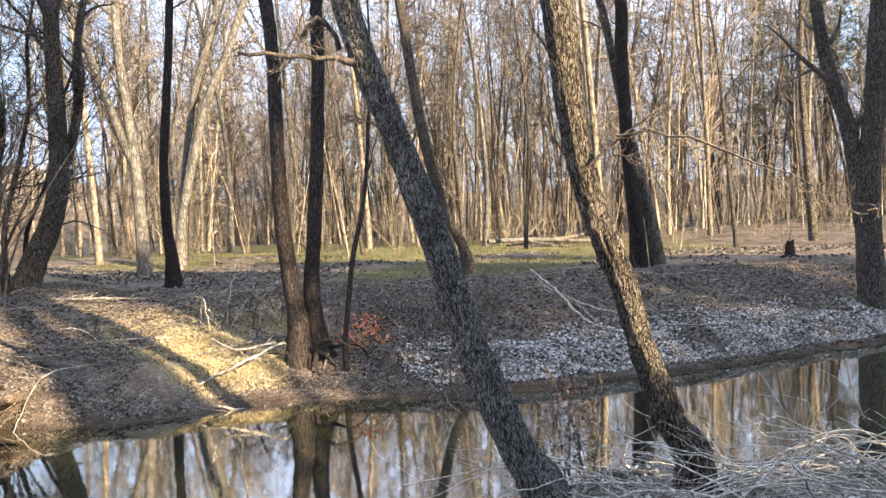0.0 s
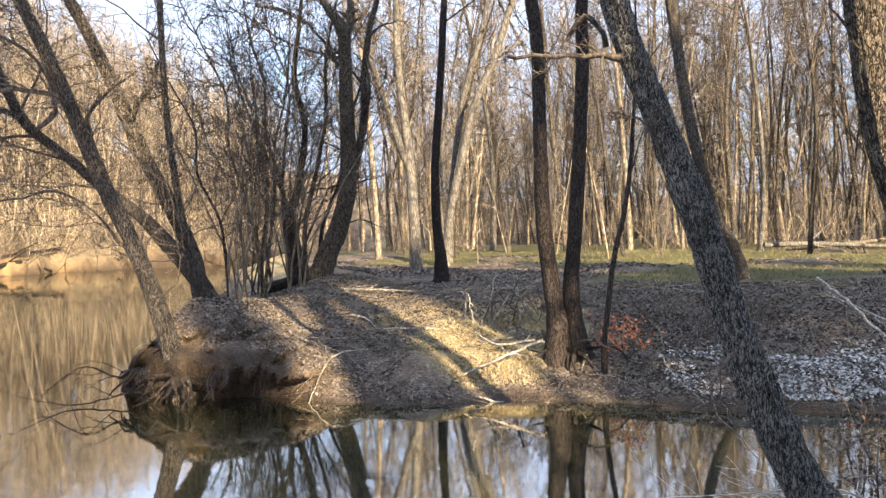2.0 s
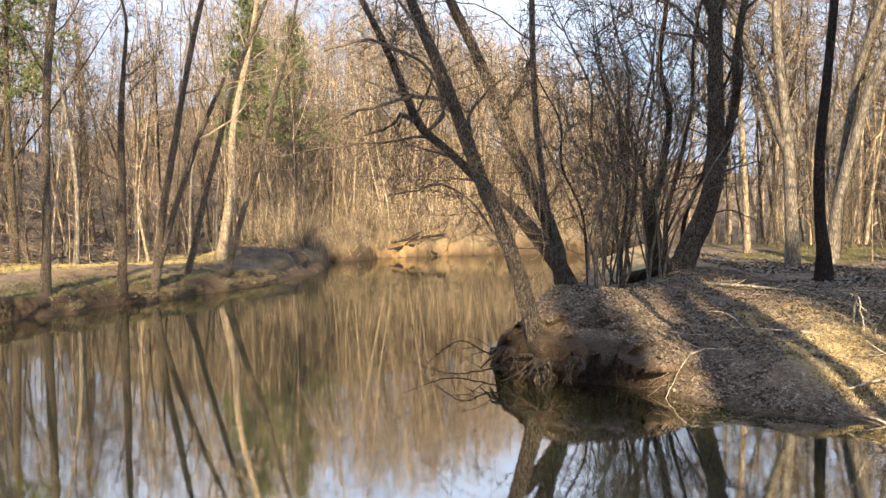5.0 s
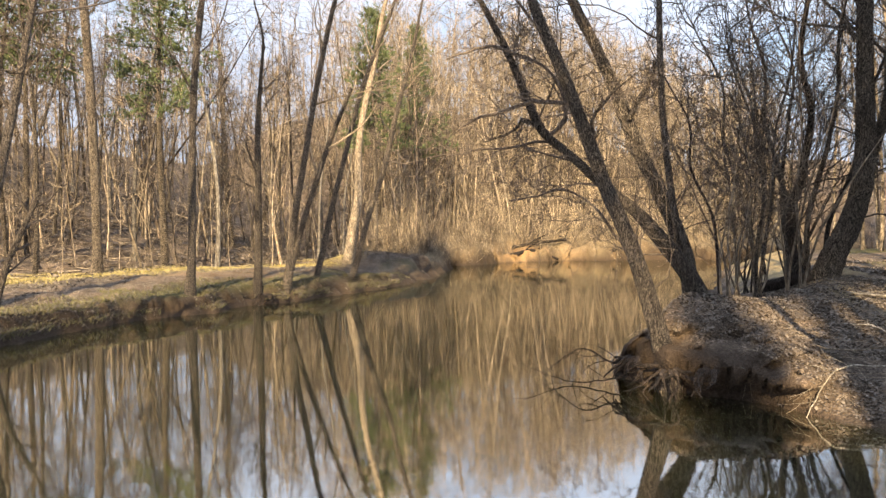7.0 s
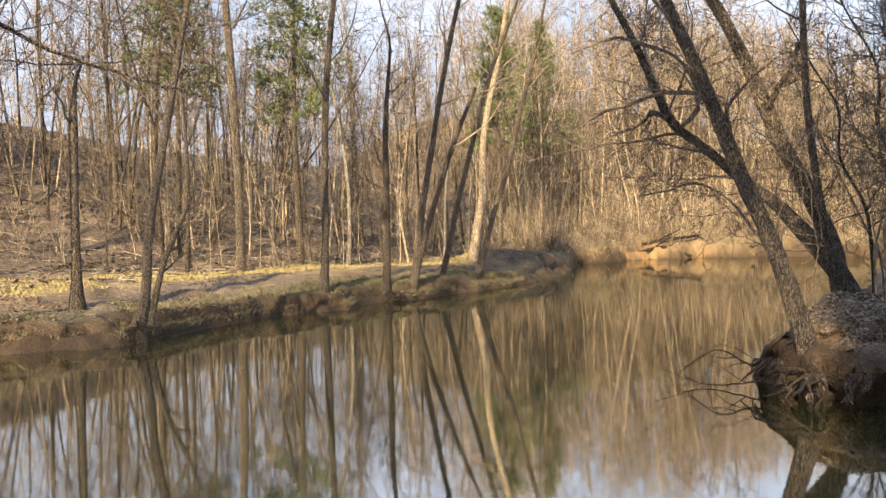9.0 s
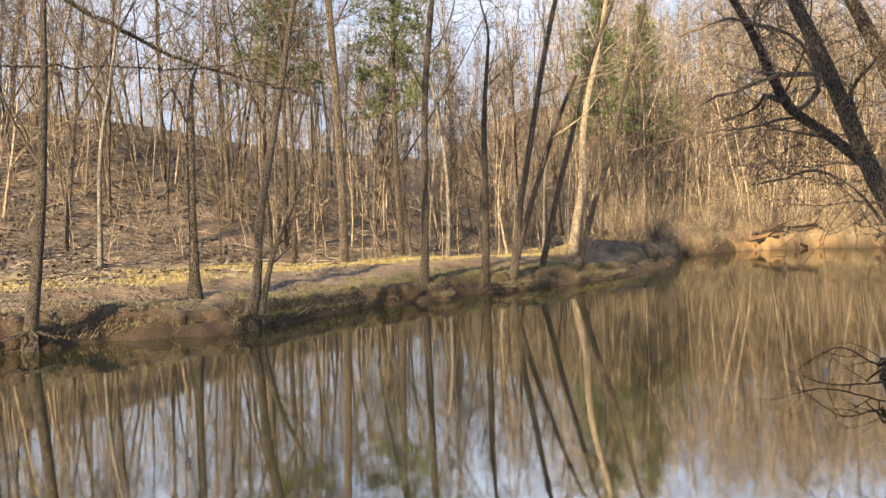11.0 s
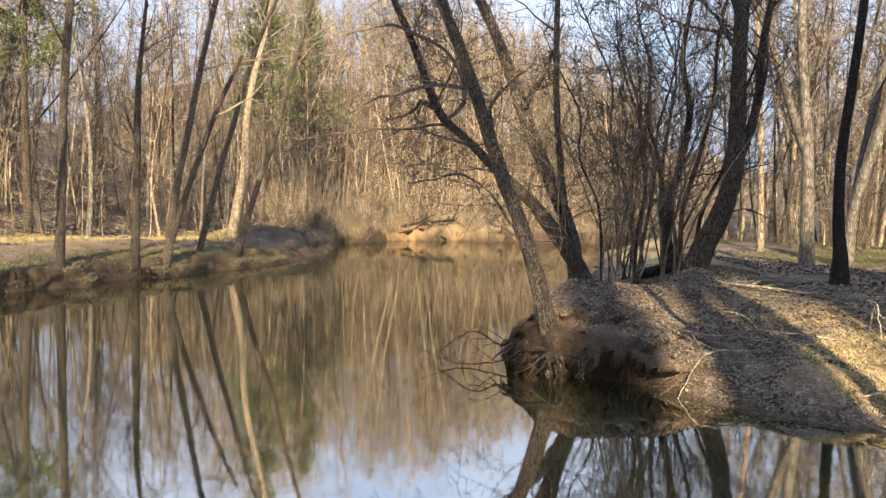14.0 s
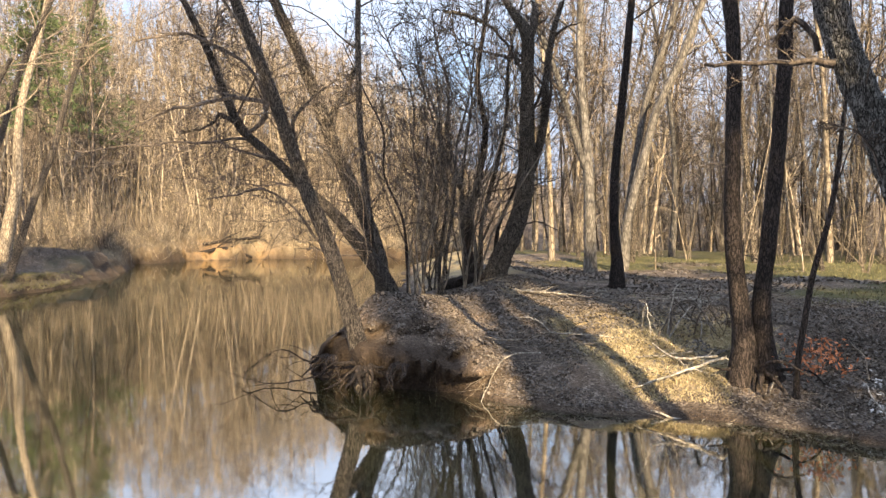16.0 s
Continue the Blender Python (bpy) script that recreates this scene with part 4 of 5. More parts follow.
def shrub(seed, height, stems, twig, label, category="shrub", spread=0.5, sub=(4, 3), rmin=0.006, r0=0.02):
    rng = np.random.default_rng(seed)
    root = new("shrub")
    tagged(root, label, category, "undergrowth")
    for s in range(stems):
        a = rng.random() * 6.283
        q = shoot(rng, (0.15 * math.cos(a), 0.15 * math.sin(a), -0.15), (spread * rng.normal(), spread * rng.normal(), 1), height * (0.6 + 0.5 * rng.random()), r0, 0.03, 0.12, 7)
        V, F = [], []
        tube(V, F, q, 4)
        lines = []
        fan(rng, q, lines, 1, sub, 0.4, 0.04, 0.18, 3, 0.2, rmin, 0.8)
        for g, dep in lines:
            tube(V, F, g, 3, close=False)
        part("stem", mesh("stem", V, F, twig), root)
    return root


def conifer(seed, height, r0, bare, label, tufts=5, spread=0.22, coarse=1.0):
    rng = np.random.default_rng(seed)
    root = new("conifer_tree")
    tagged(root, label, "conifer")
    pts = [(0.1 * math.sin(k * 0.7), 0.08 * math.cos(k), -0.4 + height * k / 8, r0 * (1.05 - k / 8)) for k in range(9)]
    V, F = [], []
    tube(V, F, curve_points(pts, height / 16), 8, 0.06, seed)
    part("trunk", mesh("trunk", V, F, BARK_BROWN), root)
    V, F, NV, NF = [], [], [], []
    z = height * bare
    while z < height:
        reach = height * spread * (1 - (z - height * bare) / (height * (1 - bare))) ** 0.75 + 0.35
        for k in range(4):
            a = rng.random() * 6.283
            q = shoot(rng, (0, 0, z), (math.cos(a), math.sin(a), 0.1), reach * (0.55 + 0.6 * rng.random()), 0.035, 0.0, 0.12, 5)
            tube(V, F, q, 3, close=False)
            for c in range(int(tufts * 2.2)):
                t = 0.3 + 0.7 * rng.random()
                b = q[min(int(t * 5), 4), :3] + 0.16 * coarse * rng.normal(size=3)
                for e in range(7):
                    w = unit(rng.normal(size=3) + np.array([math.cos(a), math.sin(a), 0.4]) * 0.7)
                    s = unit(np.cross(w, rng.normal(size=3))) * 0.022 * coarse
                    o = len(NV)
                    tip = b + w * (0.18 + 0.14 * rng.random()) * coarse
                    NV.extend([(b - s).tolist(), (b + s).tolist(), tip.tolist()])
                    NF.append((o, o + 1, o + 2))
        z += height * 0.026 * (0.7 + 0.6 * rng.random())
    tagged(part("crown", mesh("crown", V, F, TWIG), root, "thin drooping branches"), kind="stuff")
    tagged(part("foliage", mesh("foliage", NV, NF, NEEDLE, False), root, "dark green needle tufts"), kind="stuff")
    return root


def spot(x, y, turn=0.0, size=1.0, dz=0.0):
    return pose(x, y, gz(x, y) + dz, 0, 0, turn) @ Matrix.Diagonal((size, size, size, 1))


WOODS = [
    wood_tree(101, 19, 0.10, 0.04, 13, BARK_PALE, TWIG_PALE, "tall slender pale tree of the bare wood", 0.42),
    wood_tree(102, 17, 0.08, 0.06, 13, BARK_MID, TWIG, "slender dark tree with upswept branches", 0.4),
    wood_tree(103, 20, 0.12, 0.04, 14, BARK_SMOOTH, TWIG, "tall grey tree of the bare wood", 0.45),
    wood_tree(104, 15, 0.07, 0.12, 12, BARK_MID, TWIG, "thin leaning dark tree of the bare wood", 0.35),
    wood_tree(105, 19, 0.105, 0.06, 12, BARK_PALE, TWIG_PALE, "forked pale tree of the bare wood", 0.45, 0.18, True),
    wood_tree(106, 18, 0.13, 0.05, 13, BARK_BROWN, TWIG, "brown-barked tree of the bare wood", 0.42),
    wood_tree(107, 11, 0.06, 0.09, 14, BARK_MID, TWIG_PALE, "thin young tree with ascending twigs", 0.22),
    wood_tree(108, 18, 0.095, 0.13, 12, BARK_BROWN, TWIG, "leaning forked brown tree of the wood", 0.42, 0.18, True),
]
SHRUBS = [
    shrub(201, 2.6, 4, TWIG_PALE, "tangle of thin tan undergrowth stems"),
    shrub(202, 3.6, 5, TWIG_PALE, "tall thin leafless shrub in the wood", spread=0.3),
    shrub(203, 1.8, 5, TWIG, "low bushy leafless brown shrub"),
]
rng = np.random.default_rng(7)
first_use = set()


def plant(models, x, y, turn, size):
    k = int(rng.integers(len(models)))
    m = spot(x, y, turn, size)
    if models[k].name in first_use:
        return copy_thing(models[k], m @ Matrix.Diagonal((1 / models[k].scale[0],) * 3 + (1,)))
    first_use.add(models[k].name)
    models[k].matrix_basis = m
    return models[k]


def scatter(models, count, az0, az1, r0, r1, gap, lo, hi, keep):
    taken, tries = [], 0
    while len(taken) < count and tries < count * 40:
        tries += 1
        a = radians(az0 + (az1 - az0) * rng.random())
        r = math.sqrt(r0 * r0 + (r1 * r1 - r0 * r0) * rng.random())
        x, y = -math.sin(a) * r, math.cos(a) * r
        if any((x - u) ** 2 + (y - v) ** 2 < gap * gap for u, v in taken) or any((x - u) ** 2 + (y - v) ** 2 < 4 for u, v in GUARD):
            continue
        z, dn, dl, di, wet = (q[0] for q in land(np.array([x]), np.array([y])))
        if wet or not keep(x, y, dn, dl, di):
            continue
        taken.append((x, y))
        plant(models, x, y, 360 * rng.random(), lo + (hi - lo) * rng.random())
    return taken


def on_isle(x, y, dn, dl, di):
    return di < min(dn, dl) and di > 6 and math.hypot(x, y) > 27 + 4 * math.sin(x)


def on_left(x, y, dn, dl, di):
    return dl < min(dn, di) and dl > 7


scatter(WOODS, 105, -44, 40, 26, 62, 1.9, 0.9, 1.45, on_isle)
# darker-barked models only, standing in for trunk shade on the slope
scatter([WOODS[k] for k in (1, 2, 3, 5, 6, 7)], 62, 40, 116, 33, 70, 2.4, 0.8, 1.2, on_left)
scatter(SHRUBS, 26, -42, 38, 28, 70, 1.5, 0.6, 1.3, on_isle)
scatter(SHRUBS, 40, 44, 114, 27, 75, 1.5, 0.6, 1.4, lambda x, y, dn, dl, di: dl < min(dn, di) and dl > 4)

scatter(SHRUBS, 36, 36, 62, 62, 90, 1.0, 0.8, 1.6, lambda x, y, dn, dl, di: dl < min(dn, di) and 0.4 < dl < 7)

# the clump of many stems on the island
h = np.random.default_rng(55)
for k, (x, y, lx, ly, top, r) in enumerate([(-10.7, 17.2, 0.02, 0.0, 9.5, 0.13), (-10.4, 17.0, 0.10, 0.0, 10, 0.07), (-11.0, 17.3, -0.14, 0.02, 9.5, 0.07), (-10.9, 17.6, -0.26, 0.0, 8.5, 0.06),
                                            (-10.2, 17.4, 0.2, 0.0, 9, 0.06), (-11.5, 17.0, -0.08, 0.0, 9, 0.05), (-9.9, 14.2, -0.12, 0.1, 7.5, 0.045), (-10.1, 13.2, -0.2, 0.05, 7, 0.04),
                                            (-9.6, 13.8, 0.05, 0.1, 8, 0.045), (-10.6, 15.2, -0.16, 0.0, 8.5, 0.05), (-10.0, 15.8, -0.05, 0.0, 8.5, 0.05)]):
    z = gz(x, y)
    n = 5
    tree([(x + lx * top * (f / n) ** 1.3 + 0.12 * h.normal() * (f > 0), y + ly * top * f / n, z + 0.75 * top * f / n, r * (1 - 0.55 * f / n)) for f in range(n + 1)], BARK_DARK if k in (0, 7) else BARK_BROWN if k % 2 else BARK_MID,
         "slender dark stem of a many-stemmed clump", limbs=12, sub=(5, 4), top=top, sides=8, ridge=0.08, seed=230 + k, low=20, reach=0.18, step=0.25, first=0.25, stretch=0.3, upward=0.07, flare=False, rmin=0.009)
for k, (x, y, t, s) in enumerate([(-10.5, 16.2, 7.5, 0.16), (-9.5, 15.0, 6.0, 0.2), (-11.4, 17.9, 8.0, 0.16), (-9.6, 12.8, 4.5, 0.22), (-11.9, 16.6, 7.5, 0.2), (-10.4, 14.6, 6.5, 0.24)]):
    c = shrub(220 + k, t, 5, TWIG_PALE if k % 2 else BARK_MID, "twiggy leafless shrub on the island", "shrub", s, (7, 4, 2), 0.005, 0.03)
    c.matrix_basis = spot(x, y, 40 * k)

# conifers
for k, (x, y, h, r, bare, sp) in enumerate([(-39.4, 7.0, 20, 0.2, 0.40, 0.17), (-49, 24, 19, 0.18, 0.45, 0.22), (-60, 34, 20, 0.2, 0.4, 0.22), (-43, 1, 17, 0.2, 0.55, 0.2),
                                            (26, 48, 22, 0.2, 0.4, 0.15), (36, 44, 22, 0.2, 0.4, 0.16), (30, 66, 24, 0.2, 0.25, 0.17), (42, 62, 24, 0.2, 0.25, 0.17), (50, 58, 24, 0.2, 0.25, 0.17), (36, 54, 23, 0.2, 0.3, 0.17)]):
    conifer(300 + k, h, r, bare, "tall pine with a bare lower trunk", 9 if k == 0 else 6, sp, 1.25 if k == 0 else 1.6).matrix_basis = spot(x, y, 70 * k)


def far_tree(g, height, r0, lean, limbs, per, first, reach, r=0.012, fork=False):
    """Vertices and faces of one far bare tree round its foot."""
    line = stem_line(g, height, r0, lean, 0.05, 7)
    V, F = [], []
    tube(V, F, line, 5, close=False)
    wood = crown_limbs(g, line, limbs, first, reach, 0.42, 0.028, 2)
    if fork:
        s = shoot(g, line[2, :3], np.array([0.3 * g.normal(), 0.3 * g.normal(), 1]), height * 0.62, r0 * 0.7, 0.05, 0.05, 5)
        tube(V, F, s, 4, close=False)
        wood += crown_limbs(g, s, limbs // 2, 0.3, reach * 0.6, 0.42, 0.028, 2)
    for q in wood:
        tube(V, F, q, 3, close=False)
    return joined([(V, triangles(F)), sprigs(g, wood, per, height * 0.11, r, 1), sprigs(g, [line[1:]], per * 3, height * 0.08, r * 0.9, 0, 0.0, 0.1, 1.2)])


def thicket(g, height, stems, spread, per, r=0.008, twig=0.4):
    """Vertices and faces of a brush of thin stems round its foot."""
    wood = []
    for k in range(stems):
        wood.append(shoot(g, (0.25 * g.normal(), 0.25 * g.normal(), -0.2), (spread * g.normal(), spread * g.normal(), 1), height * (0.5 + 0.7 * g.random()), r * 1.5, 0.02, 0.12, 2))
    V, F = [], []
    for q in wood:
        tube(V, F, q, 3, close=False)
    return joined([(V, triangles(F)), sprigs(g, wood, per, height * twig, r * 0.8, 0, 0.15, 0.2, 0.6)])


def spread_stuff(name, label, category, mat, templates, spots, g, lo, hi):
    VV, FF, o = [], [], 0
    for x, y, z in spots:
        v, f = templates[int(g.integers(len(templates)))]
        a, s = g.random() * 6.283, lo + (hi - lo) * g.random()
        c, n = math.cos(a) * s, math.sin(a) * s
        VV.append(np.stack([x + c * v[:, 0] - n * v[:, 1], y + n * v[:, 0] + c * v[:, 1], z + s * v[:, 2]], 1))
        FF.append(f + o)
        o += len(v)
    tagged(new(name, fast_mesh(name, np.vstack(VV), np.vstack(FF), mat, True)), label, category, kind="stuff")


def spots_in(g, count, az0, az1, r0, r1, power, keep):
    out = []
    while len(out) < count:
        n = count * 3
        a = np.radians(az0 + (az1 - az0) * g.random(n))
        r = r0 + (r1 - r0) * g.random(n) ** power
        x, y = -np.sin(a) * r, np.cos(a) * r
        z, dn, dl, di, wet = land(x, y)
        ok = ~wet & keep(x, y, dn, dl, di)
        out += list(zip(x[ok], y[ok], z[ok]))
    return out[:count]


def isle_far(lim):
    return lambda x, y, dn, dl, di: (di < np.minimum(dn, dl)) & (di > lim)


def left_far(lim):
    return lambda x, y, dn, dl, di: (dl < np.minimum(dn, di)) & (dl > lim)


g = np.random.default_rng(77)
POLES = [far_tree(g, 15 + 5 * g.random(), 0.06 + 0.05 * g.random(), 0.03 + 0.08 * g.random(), 11, 5, 0.3, 0.18, 0.022, k % 3 == 0) for k in range(14)]
CROWNS = [far_tree(g, 12 + 5 * g.random(), 0.06 + 0.04 * g.random(), 0.16, 13, 6, 0.12, 0.25, 0.023, k % 2 == 0) for k in range(14)]
DISTANT = [far_tree(g, 17 + 4 * g.random(), 0.11, 0.05, 5, 4, 0.15, 0.22, 0.05) for k in range(8)]
WHIPS = [far_tree(g, 5 + 3 * g.random(), 0.022, 0.14, 5, 3, 0.15, 0.2, 0.011) for k in range(10)]
BUSHES = [thicket(g, 3.5 + 3 * g.random(), 6, 0.28, 11, 0.016, 0.28) for k in range(10)]
BRUSH = [thicket(g, 1.4 + 1.5 * g.random(), 5, 0.4, 7) for k in range(12)]
spread_stuff("far_woods", "dense wood of slender pale trees behind the flat floor", "woodland", FAR_BARK, POLES,
             spots_in(g, 250, -50, 38, 46, 125, 1.1, isle_far(8)), g, 0.95, 1.35)
spread_stuff("far_woods", "bare brown trees among the pale ones behind the flat floor", "woodland", FAR_DARK, POLES,
             spots_in(g, 60, -50, 38, 50, 125, 1.0, isle_far(8)), g, 0.9, 1.3)
spread_stuff("far_woods", "dense bare wood on the slope behind the creek", "woodland", FAR_DARK, POLES,
             spots_in(g, 70, 60, 122, 46, 115, 1.1, left_far(9)) + spots_in(g, 40, 35, 66, 60, 110, 0.9, left_far(3)), g, 0.9, 1.3)
spread_stuff("far_woods", "sunlit tan trees on the slope behind the creek", "woodland", FAR_BARK, POLES,
             spots_in(g, 80, 60, 122, 44, 115, 1.1, left_far(8)) + spots_in(g, 40, 35, 66, 60, 110, 0.9, left_far(3)), g, 0.85, 1.2)
spread_stuff("far_woods", "tangled crowns of bare trees along the bend", "woodland", FAR_TWIG, CROWNS,
             spots_in(g, 190, 34, 64, 62, 115, 0.8, left_far(2.0)) + spots_in(g, 110, 8, 58, 90, 125, 1.0, lambda x, y, dn, dl, di: np.minimum(dl, di) > 3) + spots_in(g, 120, -46, 36, 46, 95, 1.0, isle_far(10)), g, 0.9, 1.55)
spread_stuff("far_woods", "young tangled bare trees on the slope", "woodland", FAR_TWIG, CROWNS,
             spots_in(g, 110, 62, 120, 40, 95, 1.0, left_far(8)), g, 0.55, 1.0)
spread_stuff("far_woods", "dim brown crowns of bare trees deep in the wood", "woodland", FAR_DARK, CROWNS,
             spots_in(g, 110, -50, 36, 60, 115, 1.0, isle_far(10)) + spots_in(g, 60, 60, 122, 55, 115, 1.0, left_far(10)), g, 0.7, 1.3)
spread_stuff("far_woods", "crowns on the rise behind the bend, greyed as painted haze", "woodland", HAZED_BARK, CROWNS,
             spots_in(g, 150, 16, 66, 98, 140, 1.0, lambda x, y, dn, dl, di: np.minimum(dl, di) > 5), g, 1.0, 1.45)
spread_stuff("distant_woods", "brown mass of distant bare trees, haze put into the colour", "woodland", HAZED_BARK, DISTANT,
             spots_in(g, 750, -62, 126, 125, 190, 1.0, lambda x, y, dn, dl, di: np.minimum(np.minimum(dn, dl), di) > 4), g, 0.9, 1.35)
spread_stuff("saplings", "thin bare saplings and whips among the trees", "saplings", FAR_TWIG, WHIPS,
             spots_in(g, 170, -46, 40, 28, 85, 1.0, isle_far(9)) + spots_in(g, 230, 42, 118, 34, 90, 1.0, left_far(6)), g, 0.6, 1.3)
spread_stuff("brush", "tan leafless brush on the wooded banks", "brush", FAR_TWIG, BRUSH,
             spots_in(g, 260, -46, 40, 34, 110, 1.0, isle_far(10)) + spots_in(g, 110, 60, 118, 36, 100, 1.0, left_far(7))
             + spots_in(g, 420, 34, 64, 55, 105, 0.8, left_far(0.5)), g, 0.6, 1.5)
spread_stuff("brush", "brown twiggy undergrowth deep in the flat wood", "brush", FAR_TWIG, BUSHES,
             spots_in(g, 230, -48, 44, 62, 120, 1.0, isle_far(10)), g, 0.7, 1.5)
spread_stuff("brush", "dense golden thicket of twigs above the bend", "brush", GOLD_TWIG, BUSHES,
             spots_in(g, 330, 34, 64, 58, 105, 0.8, left_far(1.2)), g, 0.6, 1.3)
spread_stuff("brush", "brown thicket among the golden twigs at the bend", "brush", FAR_DARK, BUSHES,
             spots_in(g, 120, 34, 64, 58, 100, 0.8, left_far(0.8)), g, 0.5, 1.2)
spread_stuff("brush", "dark brush and dead weeds on the shaded end of the bank", "brush", TWIG, BRUSH,
             spots_in(g, 90, 56, 68, 36, 54, 1.0, lambda x, y, dn, dl, di: (dl < np.minimum(dn, di)) & (dl > 0.15) & (dl < 5)), g, 0.2, 0.55)
spread_stuff("brush", "low golden brush overhanging the water at the bend", "brush", GOLD_TWIG, BRUSH,
             spots_in(g, 330, 36, 62, 55, 98, 0.8, lambda x, y, dn, dl, di: (dl < np.minimum(dn, di)) & (dl > 0.15) & (dl < 4)), g, 0.4, 1.0)
# brush, thickened to stand in for dark hollows of the clay bank
spread_stuff("brush", "dark tangled brush along the water at the bend", "brush", TWIG, BRUSH,
             spots_in(g, 340, 36, 62, 55, 95, 0.8, lambda x, y, dn, dl, di: (dl < np.minimum(dn, di)) & (dl > 0.1) & (dl < 3.5)), g, 0.35, 0.9)


# an unseen low young pine, added on the near bank to shade the dry stalks
conifer(360, 2.7, 0.05, 0.06, "unseen low young pine added to shade the near bank", 6, 0.3, 1.3).matrix_basis = spot(6.4, 1.6, 80)

# unseen cedar, added to keep sun off the grey leaning trunk
conifer(361, 6.4, 0.05, 0.05, "unseen slender cedar added to shade the leaning grey tree", 6, 0.02, 1.3).matrix_basis = spot(4.43, 2.05, 20)

# unseen narrow pine, added to darken the island beside its sunlit gap
conifer(362, 22, 0.2, 0.1, "unseen narrow pine added to shade part of the island", 7, 0.003, 1.5).matrix_basis = spot(10.67, -6.02, 50)

# unseen near-bank trunks, straight, added to throw bands of shade over the island
for k, (x, y, r) in enumerate([(9.78, -2.46, 0.27), (10.91, -2.69, 0.23)]):
    z = gz(x, y)
    tree([(x, y, z, r * 1.2), (x + 0.06, y, z + 5, r), (x, y + 0.05, z + 10, r * 0.95), (x, y, z + 15, r * 0.8)], BARK_MID, "unseen straight tree added to throw a band of shade", limbs=6, sub=(3, 3), top=21, sides=12, ridge=0.1,
         seed=400 + k, first=0.75, low=0, step=0.4)

# unseen tall pines with bare lower trunks, added on the near bank for shade
for k, (x, y, t, bare_, sp) in enumerate([(18.4, -5.9, 27, 0.62, 0.09), (-4.0, -10.2, 31, 0.62, 0.075), (-2.5, -11.8, 31, 0.6, 0.075), (16.4, -5.5, 26, 0.585, 0.075), (12.3, -7.1, 26, 0.555, 0.045), (13.9, -6.2, 26, 0.56, 0.06)]):
    conifer(370 + k, t, 0.17, bare_, "unseen high-crowned pine added on the near bank for shade", 5, sp, 2.4).matrix_basis = spot(x, y, 80 * k)

# trees added on the near bank, out of sight, to block and dapple the sun
for k, (x, y, t, sp) in enumerate([(14.9, -2.75, 24, 0.006), (5.8, -5.5, 24, 0.04), (17.9, -3.0, 22, 0.05), (19.6, -4.0, 22, 0.08), (20.8, -2.3, 20, 0.13), (24.2, -4.6, 20.5, 0.14), (27.8, -4.2, 20.5, 0.14), (31.8, -5.5, 21, 0.14), (36, -4.8, 21, 0.14), (25.5, -0.6, 19.5, 0.14)]):
    conifer(340 + k, t, 0.2, 0.1, "unseen dense pine added on the near bank to block sun", 4, sp, 2.6).matrix_basis = spot(x, y, 50 * k)
for x, y, k in [(8.2, -5.7, 5), (6.4, -5.6, 5), (4.0, -6.0, 5), (7, -11, 5), (1, -9, 2), (-2, -15.5, 5), (0, -18, 5), (3, -20, 5), (-1, -12, 5), (1, -14.5, 5), (4, -16.5, 5)]:
    copy_thing(WOODS[k], spot(x, y, 33 * k + 20 * x, 1.0) @ Matrix.Diagonal((1 / WOODS[k].scale[0],) * 3 + (1,)))

# ---- litter, grass and fallen wood ----
def strewn(name, label, category, mat, xy, size, lift, g, tilt=0.5, long=1.5, curl=0.35):
    """Folded leaves lying about: two faces each, bent along the midrib."""
    x, y = xy
    n = len(x)
    z, *near_ = land(x, y)
    x, y = overhang(x, y, z, *near_)
    s = size * (0.6 + 0.8 * g.random(n))
    a = g.random(n) * 6.283
    nx, ny = tilt * g.normal(size=n), tilt * g.normal(size=n)
    ux, uy = np.cos(a), np.sin(a)
    u = np.stack([ux, uy, -(nx * ux + ny * uy)], 1) * (s * long / 2)[:, None]
    v = np.stack([-uy, ux, nx * uy - ny * ux], 1) * (s / 2)[:, None]
    c = np.stack([x, y, z + lift * (0.3 + g.random(n))], 1)
    up = np.array([0, 0, 1.0]) * (curl * s * g.random(n))[:, None]
    V = np.stack([c - u, c - 0.15 * u + v + up, c + u, c - 0.15 * u - v + up], 1).reshape(-1, 3)
    o = np.arange(n)[:, None] * 4
    F = np.concatenate([o + [0, 2, 1], o + [0, 3, 2]], 0)
    tagged(new(name, fast_mesh(name, V, F, mat)), label, category, kind="stuff")


def sample(g, count, x0, x1, y0, y1, keep):
    X, Y = [], []
    total = 0
    while total < count:
        x, y = x0 + (x1 - x0) * g.random(count * 2), y0 + (y1 - y0) * g.random(count * 2)
        z, dn, dl, di, wet = land(x, y)
        ok = ~wet & keep(x, y, dn, dl, di)
        X.append(x[ok])
        Y.append(y[ok])
        total += ok.sum()
    return np.concatenate(X)[:count], np.concatenate(Y)[:count]


g = np.random.default_rng(5)
patchy = lambda x, y, s, sc=1.5: fbm(x, y, sc, 3, s) > -0.04
strewn("leaf_litter", "brown fallen leaves over the island bank", "leaf litter", LEAF_BROWN,
       sample(g, 125000, -11, 12, 8, 17.5, lambda x, y, dn, dl, di: (di < dn) & (di > 0.1 + 0.4 * (np.hypot(x + 7.9, y - 9.5) < 2.0)) & (fbm(x, y, 1.5, 3, 61) > -0.16)), 0.031, 0.010, g, 0.45)
